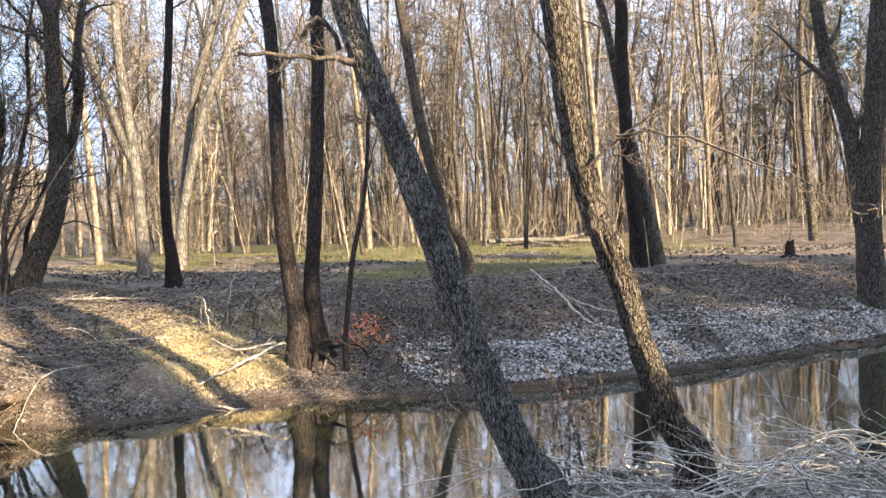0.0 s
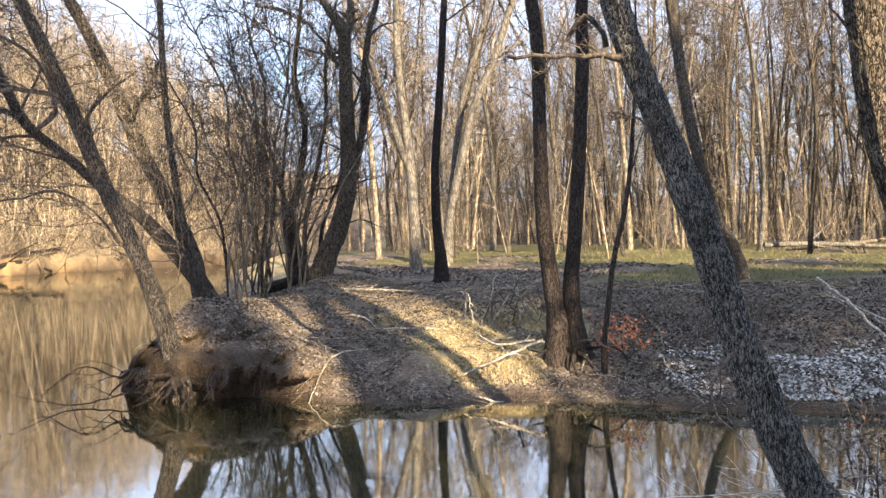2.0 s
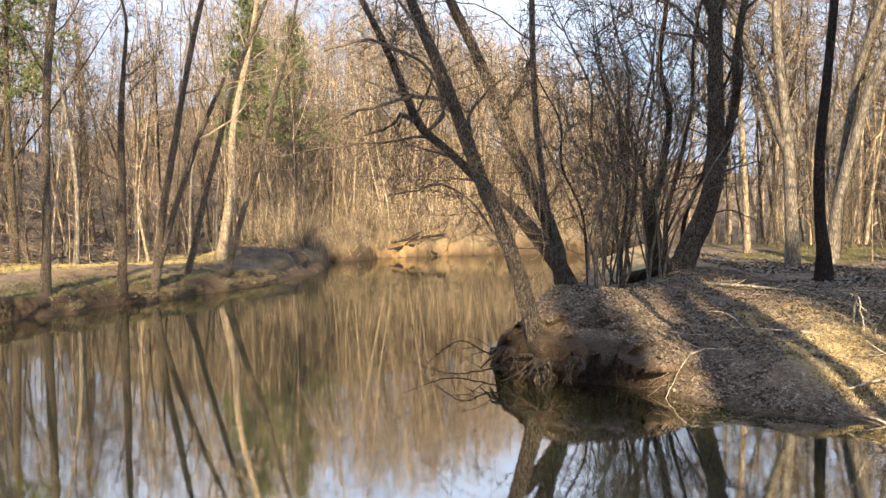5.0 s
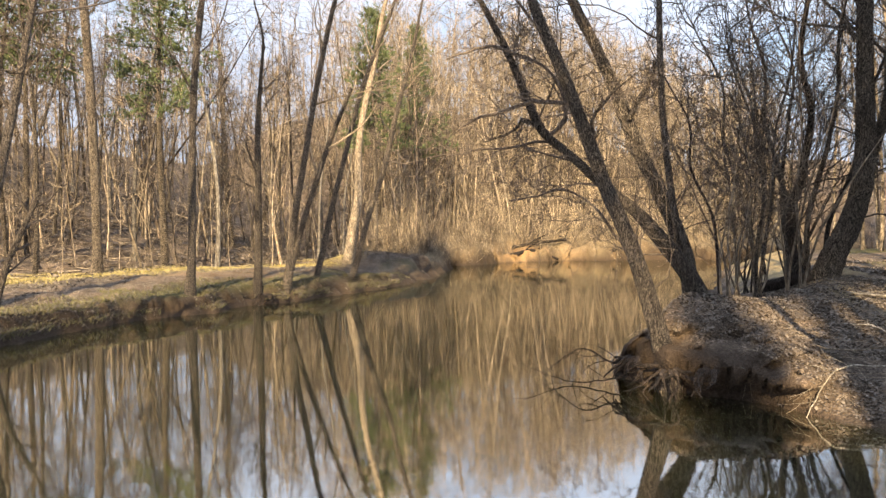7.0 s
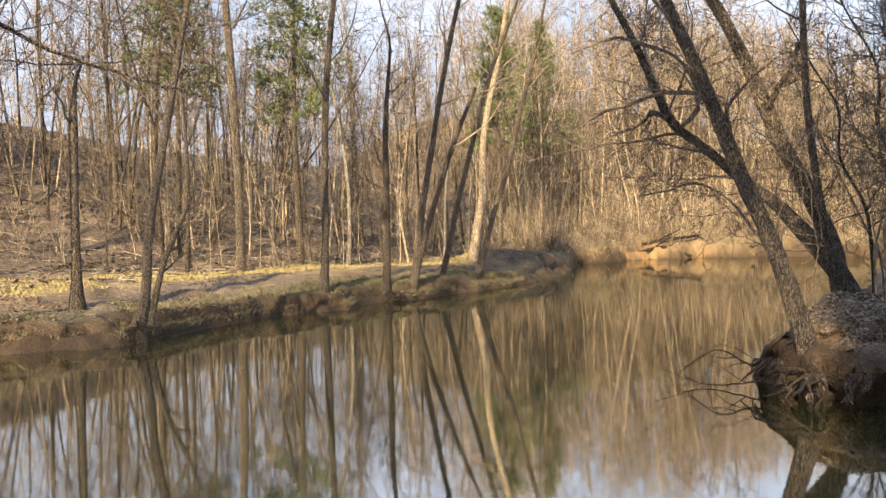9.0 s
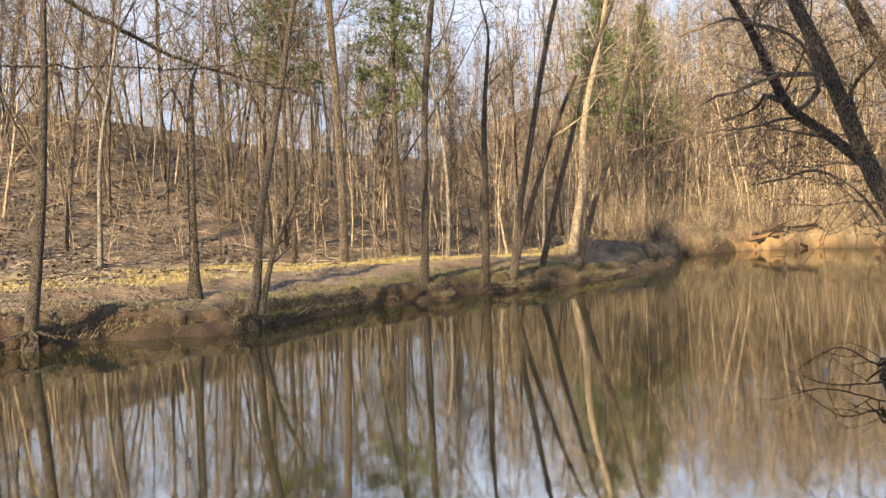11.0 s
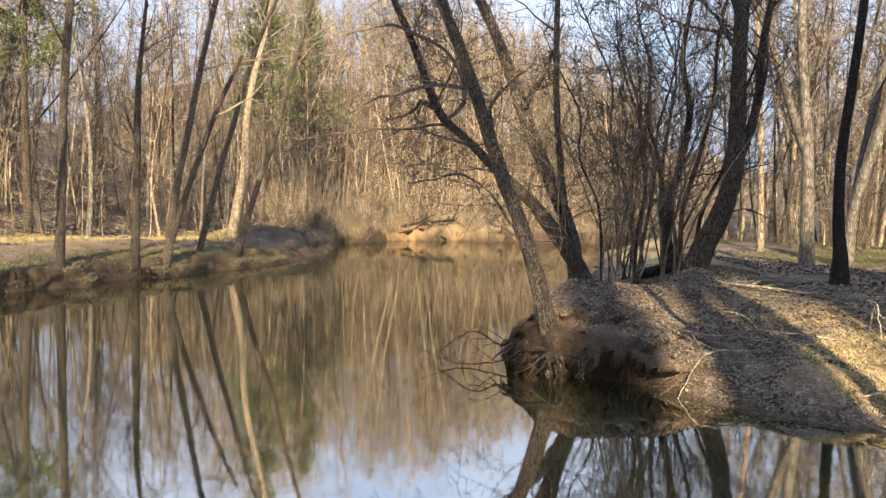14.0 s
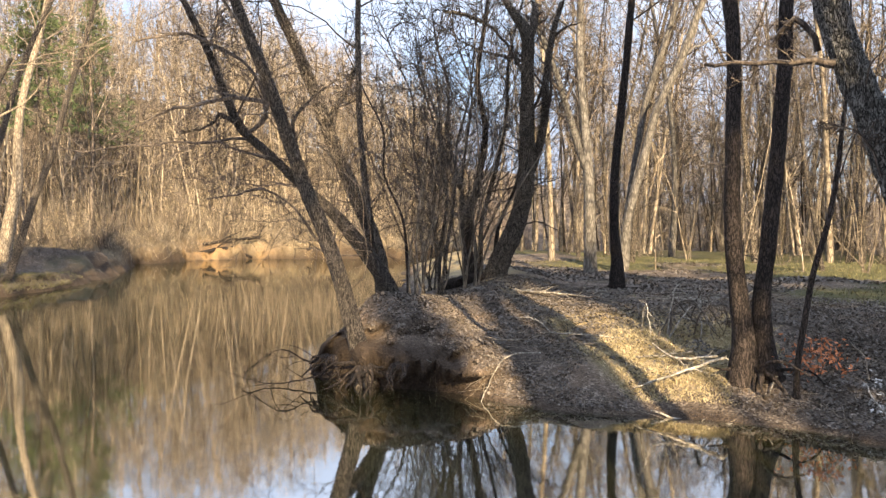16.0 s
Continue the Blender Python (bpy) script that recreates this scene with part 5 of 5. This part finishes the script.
strewn("leaf_litter", "brown fallen leaves over the flat forest floor", "leaf litter", LEAF_BROWN,
       sample(g, 16000, -20, 16, 16.5, 32, lambda x, y, dn, dl, di: (di < dn) & (di > 4) & patchy(x, y, 63, 2.5) & (fbm(x, y, 6, 4, 51) < 0.04)), 0.06, 0.012, g)
strewn("leaf_litter", "brown fallen leaves on the near bank", "leaf litter", LEAF_BROWN,
       sample(g, 14000, -1, 7, 3.5, 8, lambda x, y, dn, dl, di: dn < di), 0.034, 0.012, g, 0.4)
strewn("leaf_litter", "brown fallen leaves along the far cut bank", "leaf litter", LEAF_BROWN,
       sample(g, 22000, -44, -17, -9, 25, lambda x, y, dn, dl, di: (dl < dn) & (dl > 0.4) & (dl < 9) & patchy(x, y, 62)), 0.046, 0.010, g)
strewn("pale_litter", "bleached pale leaves washed along the shore", "leaf litter", LEAF_PALE,
       sample(g, 26000, -1.5, 12, 9.5, 16, lambda x, y, dn, dl, di: (di < dn) & (di > 0.22) & (di < 0.5 + 1.5 * g.random(x.shape)) & (x > -1.2 + 2 * g.random(x.shape)) & (fbm(x, y, 1.1, 3, 66) > -0.08)), 0.036, 0.014, g, 0.45)
strewn("pale_litter", "bleached leaves on the near bank", "leaf litter", LEAF_PALE,
       sample(g, 5000, 0, 7, 4, 7.4, lambda x, y, dn, dl, di: dn < di), 0.032, 0.015, g)


def twiggage(name, label, mat, xy, length, g, wide=1.0):
    """Dead twigs lying about: thin three-sided slivers."""
    x, y = xy
    n = len(x)
    z = land(x, y)[0]
    a, s = g.random(n) * 6.283, length * (0.4 + g.random(n))
    d = np.stack([np.cos(a) * s, np.sin(a) * s, 0 * a], 1)
    e = np.stack([x, y, 0 * x], 1) + d
    d[:, 2] = land(e[:, 0], e[:, 1])[0] - z + 0.03 * g.random(n)
    b = np.stack([x, y, z + 0.012], 1)
    w = np.stack([-np.sin(a), np.cos(a), 0 * a], 1) * 0.0035 * wide
    u = np.array([[0, 0, 0.006 * wide]])
    m = b + d * 0.5 + np.stack([0.06 * g.normal(size=n), 0.06 * g.normal(size=n), 0.02 + 0.03 * g.random(n)], 1) * s[:, None]
    V = np.stack([b - w, b + w, b + u, m - w, m + w, m + u, b + d], 1).reshape(-1, 3)
    o = np.arange(n)[:, None] * 7
    F = np.concatenate([o + f for f in ([0, 1, 4], [0, 4, 3], [1, 2, 5], [1, 5, 4], [2, 0, 3], [2, 3, 5], [3, 4, 6], [4, 5, 6], [5, 3, 6])], 0)
    tagged(new(name, fast_mesh(name, V, F, mat)), label, "twigs", kind="stuff")


twiggage("twig_litter", "dead twigs scattered over the island bank", TWIG_PALE,
         sample(g, 2200, -9.5, 12, 8.5, 18, lambda x, y, dn, dl, di: (di < dn) & (di > 0.1)), 0.5, g)
twiggage("twig_litter", "dead twigs scattered on the near bank", STALK, sample(g, 2200, -1, 7, 3.5, 7.5, lambda x, y, dn, dl, di: (dn < di) & (dn > 0.1)), 0.5, g)
twiggage("twig_litter", "dead twigs along the cut bank", DEADWOOD,
         sample(g, 1500, -36, -17, -9, 20, lambda x, y, dn, dl, di: (dl < dn) & (dl > 0.2) & (dl < 6)), 0.7, g)


twiggage("twig_litter", "fallen branches strewn over the wooded slope", FAR_DARK,
         sample(g, 2600, -80, -28, -22, 30, lambda x, y, dn, dl, di: (dl < dn) & (dl > 7)), 1.5, g, 6.0)
twiggage("twig_litter", "pale fallen branches strewn over the wooded slope", FAR_TWIG,
         sample(g, 1300, -80, -28, -22, 30, lambda x, y, dn, dl, di: (dl < dn) & (dl > 7)), 1.3, g, 6.0)
strewn("leaf_litter", "drifts of brown leaves on the wooded slope", "leaf litter", LEAF_BROWN,
       sample(g, 14000, -70, -26, -20, 28, lambda x, y, dn, dl, di: (dl < dn) & (dl > 7) & patchy(x, y, 67, 3.0)), 0.14, 0.02, g, 0.5)


def blades(name, label, mat, xy, height, g, lean=0.5, width=0.008):
    x, y = xy
    n = len(x)
    z = land(x, y)[0]
    h = height * (0.5 + g.random(n))
    a = g.random(n) * 6.283
    w = np.stack([np.cos(a), np.sin(a), 0 * a], 1) * width
    tip = np.stack([lean * h * g.normal(size=n), lean * h * g.normal(size=n), h], 1)
    b = np.stack([x, y, z - 0.01], 1)
    mid = b + tip * 0.5 + np.array([0, 0, 1.0]) * (0.12 * h)[:, None]
    V = np.stack([b - w, b + w, mid + w * 0.8, mid - w * 0.8, b + tip], 1).reshape(-1, 3)
    o = np.arange(n)[:, None] * 5
    F = np.concatenate([o + [0, 1, 2], o + [0, 2, 3], o + [3, 2, 4]], 0)
    tagged(new(name, fast_mesh(name, V, F, mat)), label, "grass", kind="stuff")


green_at = lambda x, y, dn, dl, di: (di < dn) & (di > 5.5) & (fbm(x, y, 6, 4, 51) > 0.03)
blades("grass", "low green spring grass on the forest floor", GRASS, sample(g, 20000, -22, 12, 13, 40, green_at), 0.08, g, 0.6, 0.008)
blades("grass", "mossy green grass fringe on the cut bank", GRASS,
       sample(g, 9000, -36, -17, -9, 20, lambda x, y, dn, dl, di: (dl < dn) & (dl > 0.4) & (dl < 2.4) & (fbm(x, y, 3, 3, 71) > 0.0)), 0.09, g, 0.7, 0.010)
blades("grass", "yellow-green grass behind the far bank", TURF,
       sample(g, 26000, -48, -18, -16, 20, lambda x, y, dn, dl, di: (dl < dn) & (dl > 4.0 + 2 * g.random(x.shape)) & (dl < 11) & (fbm(x, y, 3.1, 3, 58) > -0.1)), 0.10, g, 0.8, 0.012)
# blades kept inside the sunlit patch, so they paint its brightness too
blades("dry_grass", "straw-coloured grass kept to the painted sunlit patch of the island", SUN_STRAW,
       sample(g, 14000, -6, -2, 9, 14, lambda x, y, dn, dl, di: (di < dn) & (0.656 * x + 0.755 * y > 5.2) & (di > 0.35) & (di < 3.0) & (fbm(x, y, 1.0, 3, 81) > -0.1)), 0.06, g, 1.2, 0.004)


face = lambda x, y, dn, dl, di: (dl < dn) & (dl > 0.08) & (dl < 0.9) & (fbm(x, y, 1.6, 3, 73) > -0.05)
blades("grass", "mossy tufts hanging down the cut bank", GRASS, sample(g, 7000, -34, -17, -9, 18, face), 0.13, g, 1.0, 0.010)
blades("dry_grass", "withered brown tufts on the face of the cut bank", LEAF_BROWN, sample(g, 7000, -34, -17, -9, 18, face), 0.14, g, 1.1, 0.010)
twiggage("twig_litter", "fine dark roots and twigs on the face of the cut bank", BARK_DARK, sample(g, 1600, -34, -17, -9, 18, face), 0.6, g)


def stick(points, mat, label, name="fallen_branch", sub=(4, 2), seed=1, share=0.3, rmin=0.004, twig=None, category="branch"):
    """A fallen branch with its side twigs. points: x, y, height over the ground, radius."""
    h = np.random.default_rng(seed)
    c = [(x, y, gz(x, y) + z, r) for x, y, z, r in points]
    o = np.array(c[0][:3])
    q = curve_points(c, 0.12)
    q[:, :3] -= o
    root = new(name)
    root.location = o
    tagged(root, label, category)
    q[1:-1, :3] += 0.008 * h.normal(size=(len(q) - 2, 3))
    V, F = [], []
    tube(V, F, q, 7)
    part("stem", mesh("stem", V, F, mat), root)
    if sub:
        lines = []
        fan(h, q, lines, 1, sub, share, 0.01, 0.15, 4, 0.25, rmin, 0.8)
        V, F = [], []
        for l_, d in lines:
            tube(V, F, l_, 4, close=False)
        tagged(part("twig_spray", mesh("twig_spray", V, F, twig or mat), root), kind="stuff")
    return root


def stump(x, y, r, h, label, seed):
    k = np.random.default_rng(seed)
    root = new("stump")
    root.location = (x, y, gz(x, y))
    tagged(root, label, "stump")
    V, F = [], []
    n = 18
    for i, (zz, rr) in enumerate([(-0.2, 1.7), (0.02, 1.5), (0.12, 1.15), (0.3, 1.0), (0.75, 0.92), (1.0, 0.85)]):
        for j in range(n):
            a = j * 6.283 / n
            q = r * rr * (1 + 0.13 * math.sin(3 * a + seed) + 0.07 * k.normal() * (i < 4))
            V.append((q * math.cos(a), q * math.sin(a), h * zz + (0.8 * h * k.random() * (1 + math.cos(a)) * 0.5 if i == 5 else 0)))
    for i in range(5):
        for j in range(n):
            F.append((i * n + j, i * n + (j + 1) % n, (i + 1) * n + (j + 1) % n, (i + 1) * n + j))
    F.append(tuple(5 * n + j for j in range(n)))
    part("body", mesh("body", V, F, BARK_DARK, False), root)
    for j in range(4):
        a = j * 1.6 + seed
        q = np.array([(r * 0.8 * math.cos(a), r * 0.8 * math.sin(a), 0.14 * h, r * 0.35), (r * 1.9 * math.cos(a), r * 1.9 * math.sin(a), 0.02, r * 0.22), (r * 2.9 * math.cos(a + 0.2), r * 2.9 * math.sin(a + 0.2), -0.08, r * 0.1)])
        V, F = [], []
        tube(V, F, curve_points(q, 0.1), 6)
        part("root", mesh("root", V, F, BARK_DARK), root)
    return root


stump(9.2, 18.9, 0.12, 0.34, "dark rotten stump on the leafy slope", 1)
# fallen wood on the island
stick([(-3.75, 11.35, 0.30, 0.012), (-3.3, 11.1, 0.22, 0.017), (-2.7, 11.2, 0.3, 0.02)], DEADWOOD, "bleached fallen branch leaning against the dark trunks", seed=2)
stick([(-3.7, 10.35, 0.05, 0.012), (-3.2, 10.75, 0.18, 0.02), (-2.55, 11.05, 0.38, 0.022)], DEADWOOD, "bleached fallen branch on the sunny slope", seed=3)
stick([(1.7, 13.9, 0.5, 0.02), (2.1, 13.2, 0.35, 0.025), (2.5, 12.5, 0.12, 0.02), (3.1, 12.1, 0.08, 0.012)], DEADWOOD, "pale crooked branch lying on the bank", seed=4)
stick([(1.9, 13.6, 0.3, 0.02), (2.8, 13.1, 0.12, 0.02), (3.9, 12.9, 0.06, 0.014)], DEADWOOD, "pale thin branch lying on the leaf litter", seed=5)
LOGPTS = [(-8.2, 9.25, 0.66, 0.02), (-7.4, 9.4, 0.64, 0.03), (-6.6, 9.75, 0.6, 0.035), (-5.8, 10.2, 0.6, 0.02)]
stick([(x, y, max(z - 0.06 - gz(x, y), 0.03), r) for x, y, z, r in LOGPTS], DEADWOOD, "weathered log along the undercut island edge", "log", (3,), 6, category="log")
stick([(-8.7, 13.8, 0.05, 0.03), (-7.4, 14.0, 0.08, 0.03), (-6.0, 14.2, 0.06, 0.02)], DEADWOOD, "thin fallen trunk on top of the bank", seed=7)
stick([(-11.0, 16.0, 0.12, 0.16), (-10.3, 15.9, 0.15, 0.17), (-9.6, 15.7, 0.1, 0.15)], BARK_DARK, "dark mossy log at the foot of a tree", "log", (3,), 8, category="log")
stick([(1.9, 30.0, 0.3, 0.1), (4.0, 31.0, 0.4, 0.1), (6.5, 31.5, 0.3, 0.07)], BARK_SMOOTH, "fallen trunk across the forest floor", "log", (6, 3), 9, category="log")
stick([(3.0, 33.5, 0.2, 0.09), (5.5, 32.5, 0.5, 0.09), (8.0, 33.5, 0.7, 0.06)], BARK_PALE, "sunlit fallen trunk with snapped limbs", "log", (6, 3), 10, category="log")
# logs added at the bend in place of the bank's dark ledges
for k, pts in enumerate([[(-56.6, 42, 0.4, 0.16), (-56.2, 45, 0.6, 0.2), (-55.9, 48, 0.3, 0.12)], [(-57.6, 43.5, 0.5, 0.15), (-56.9, 46.5, 0.5, 0.18), (-56.3, 49.5, 0.4, 0.1)],
                         [(-54.6, 51, 0.2, 0.12), (-52.9, 53, 0.4, 0.14), (-51.6, 55, 0.3, 0.1)]]):
    stick(pts, BARK_DARK, "dark log standing in for a dark ledge of the clay bank", "log", (6, 3), 60 + k, 0.4, 0.03, category="log")
stick([(-3.3, 9.9, 0.05, 0.015), (-2.9, 10.05, 0.06, 0.018), (-2.3, 10.2, 0.05, 0.012)], DEADWOOD, "thin stick at the waterline", seed=11)
h = np.random.default_rng(12)
for k in range(46):
    x, y = h.uniform(-7.5, 9), h.uniform(10.2, 16)
    z, dn, dl, di, wet = (q[0] for q in land(np.array([x]), np.array([y])))
    if wet or di < 0.3:
        continue
    a, L = h.uniform(0, 6.28), h.uniform(0.5, 1.8)
    stick([(x, y, 0.04, 0.01), (x + 0.5 * L * math.cos(a), y + 0.5 * L * math.sin(a), 0.10, 0.012), (x + L * math.cos(a + 0.2), y + L * math.sin(a + 0.2), 0.05, 0.006)],
          DEADWOOD if k % 2 else TWIG_PALE, "thin dead stick on the leaf litter", "stick", (3, 2), 400 + k, 0.4, 0.003, category="stick")
# heap of dead brush beside the dark pair
for k in range(16):
    x, y = h.uniform(-4.4, -2.8), h.uniform(12.3, 13.6)
    a = h.uniform(0, 6.28)
    stick([(x, y, 0.02, 0.014), (x + 0.5 * math.cos(a), y + 0.5 * math.sin(a), 0.35 + 0.3 * h.random(), 0.011), (x + 1.1 * math.cos(a), y + 1.1 * math.sin(a), 0.3 + 0.5 * h.random(), 0.005)],
          TWIG if k % 3 else DEADWOOD, "dead brush twig in a tangled heap", "stick", (5, 3), 500 + k, 0.45, 0.003, category="stick")

# rust leaves still held by a low beech shoot
root = shrub(600, 0.75, 7, TWIG, "low shoot holding rust-red dead leaves", "shrub", 0.5, (4, 3), 0.004, 0.008)
root.matrix_basis = spot(-1.4, 11.7)
x, y = -1.4 + 0.25 * g.normal(size=420), 11.7 + 0.2 * g.normal(size=420)


def held(name, label, mat, x, y, z0, z1, size, g):
    n = len(x)
    c = np.stack([x, y, land(x, y)[0] + z0 + (z1 - z0) * g.random(n)], 1)
    u, v = g.normal(size=(n, 3)), g.normal(size=(n, 3))
    u /= np.linalg.norm(u, axis=1)[:, None]
    v = np.cross(u, v)
    v /= np.linalg.norm(v, axis=1)[:, None]
    u, v = u * size, v * size * 0.45
    V = np.stack([c - u, c + v, c + u, c - v], 1).reshape(-1, 3)
    o = np.arange(n)[:, None] * 4
    F = np.concatenate([o + [0, 1, 2], o + [0, 2, 3]], 0)
    return tagged(new(name, fast_mesh(name, V, F, mat)), label, "leaves", kind="stuff")


held("held_leaves", "rust-red dead leaves on a low shoot", LEAF_RUST, x[:230], y[:230], 0.05, 0.5, 0.04, g)
bare = shrub(601, 1.1, 7, TWIG, "low reddish leafless bush on the bank", "shrub", 0.6, (5, 4), 0.004, 0.009)
bare.matrix_basis = spot(-0.3, 12.4)
for k, (x, y) in enumerate([(0.6, 12.9), (-0.9, 13.0), (-2.9, 12.9)]):
    copy_thing(bare, spot(x, y, 70 * k + 20))

# dead weed with dark hanging leaves at the water by the leaning tree
weed = shrub(602, 1.25, 6, TWIG, "dead dark weed at the water edge", "weed", 0.18, (4, 3), 0.004, 0.008)
weed.matrix_basis = spot(1.12, 6.5)
held("held_leaves", "dark withered leaves of a dead weed", LEAF_DARK, 1.15 + 0.14 * g.normal(size=240), 6.55 + 0.12 * g.normal(size=240), 0.15, 1.0, 0.026, g)

# bleached stalks lying over the near bank
for k in range(78):
    x, y = h.uniform(1.5, 5.6), h.uniform(4.9, 6.7)
    a = h.uniform(2.4, 4.0) if k % 3 else h.uniform(0, 6.28)
    L = h.uniform(0.8, 2.2)
    stick([(x, y, 0.03, 0.008), (x + 0.45 * L * math.cos(a), y + 0.3 * L * math.sin(a), 0.12 + 0.35 * h.random(), 0.007),
           (x + L * math.cos(a), y + 0.55 * L * math.sin(a), 0.1 + 0.55 * h.random(), 0.003)], STALK, "bleached dry stalk on the near bank", "dry_stalk", (3, 2), 700 + k, 0.4, 0.0022, category="stalk")


# bared roots under the tree on the island tip, and of the bank trees
def roots(cx, cy, z, count, reach, seed, label, mat=BARK_DARK, drop=0.6, arc=(0, 6.28)):
    k = np.random.default_rng(seed)
    base = new("root_mass")
    base.location = (cx, cy, z)
    tagged(base, label, "roots")
    for j in range(count):
        a = arc[0] + (arc[1] - arc[0]) * (j + k.random()) / count
        L = reach * (0.5 + 0.8 * k.random())
        p, d = np.array([0.1 * math.cos(a), 0.1 * math.sin(a), 0.0]), np.array([math.cos(a), math.sin(a), -0.1])
        pts = []
        for s in range(7):
            pts.append((*p, 0.045 * (1 - s / 7.5) * (0.5 + k.random() * 0.7)))
            d = unit(d + 0.35 * k.normal(size=3) + np.array([0, 0, -0.2 * drop]))
            p = p + d * L / 6
        V, F = [], []
        tube(V, F, curve_points(pts, 0.06), 6)
        part("root", mesh("root", V, F, mat), base)
    return base


roots(-7.72, 8.88, 0.42, 16, 0.8, 1, "tangle of bare roots over the undercut bank", arc=(2.6, 6.4))
roots(-6.95, 8.95, 0.5, 9, 0.5, 2, "hanging roots in the undercut bank", drop=1.4, arc=(3.6, 5.6))
roots(-2.15, 11.3, 0.55, 9, 0.9, 3, "spreading surface roots of the dark pair", arc=(3.4, 6.6), drop=0.9)
roots(-18.5, -5.5, 0.45, 10, 0.9, 4, "bared roots at the cut bank", BARK_MID, 0.7, (-1.5, 1.8))
roots(-19.95, -0.7, 0.4, 9, 0.7, 5, "bared roots at the foot of a leaning tree", BARK_DARK, 0.8, (-1.8, 1.6))
roots(-20.9, -1.6, 0.55, 14, 0.6, 6, "dark hanging roots in the cut bank", BARK_DARK, 1.6, (-1.2, 1.4))
roots(-27.3, 8.6, 0.4, 10, 1.0, 7, "tangled roots at the water edge", BARK_DARK, 0.6, (-1.6, 1.2))

roots(-8.42, 8.9, 0.5, 12, 0.5, 21, "fine roots hanging under the turf", BARK_DARK, 1.4, (3.2, 5.6))

# drooping branch tips that dip into the creek from the island tip
for k, pts in enumerate([[(-8.3, 9.2, 0.45, 0.02), (-8.9, 8.8, 0.35, 0.016), (-9.4, 8.6, 0.55, 0.012), (-9.9, 8.3, 0.2, 0.006)],
                         [(-8.2, 9.1, 0.4, 0.018), (-8.8, 8.5, 0.1, 0.014), (-9.3, 8.1, 0.05, 0.009), (-9.8, 7.6, 0.3, 0.005)]]):
    stick([(x, y, z - gz(x, y), r) for x, y, z, r in pts], BARK_DARK, "dark dead branch hanging in the water", "fallen_branch", (6, 3), 800 + k, 0.45, 0.004)

# a long bough reaching in from the near bank
tree([(-4.6, -7.4, 0.8, 0.22), (-4.9, -7.2, 2.5, 0.17), (-5.3, -6.8, 5.0, 0.14), (-5.5, -6.5, 8.0, 0.11)], BARK_BROWN, "tree on the near bank with long drooping boughs over the water",
     limbs=5, top=11, sides=12, seed=40, first=0.7,
     extra=[[(-5.3, -6.8, 5.0, 0.07), (-6.4, -4.8, 5.9, 0.055), (-7.3, -3.0, 5.5, 0.04), (-7.84, -1.89, 4.92, 0.028), (-8.17, -1.17, 4.57, 0.022), (-8.64, -0.21, 4.36, 0.018), (-9.03, 0.32, 4.31, 0.012), (-9.2, 0.74, 4.14, 0.008)],
            [(-5.1, -7.0, 4.0, 0.05), (-6.5, -5.0, 4.2, 0.03), (-7.4, -3.2, 4.2, 0.016), (-8.09, -1.7, 4.35, 0.010), (-8.62, -0.76, 4.49, 0.008), (-9.04, 0.13, 4.75, 0.005)]])
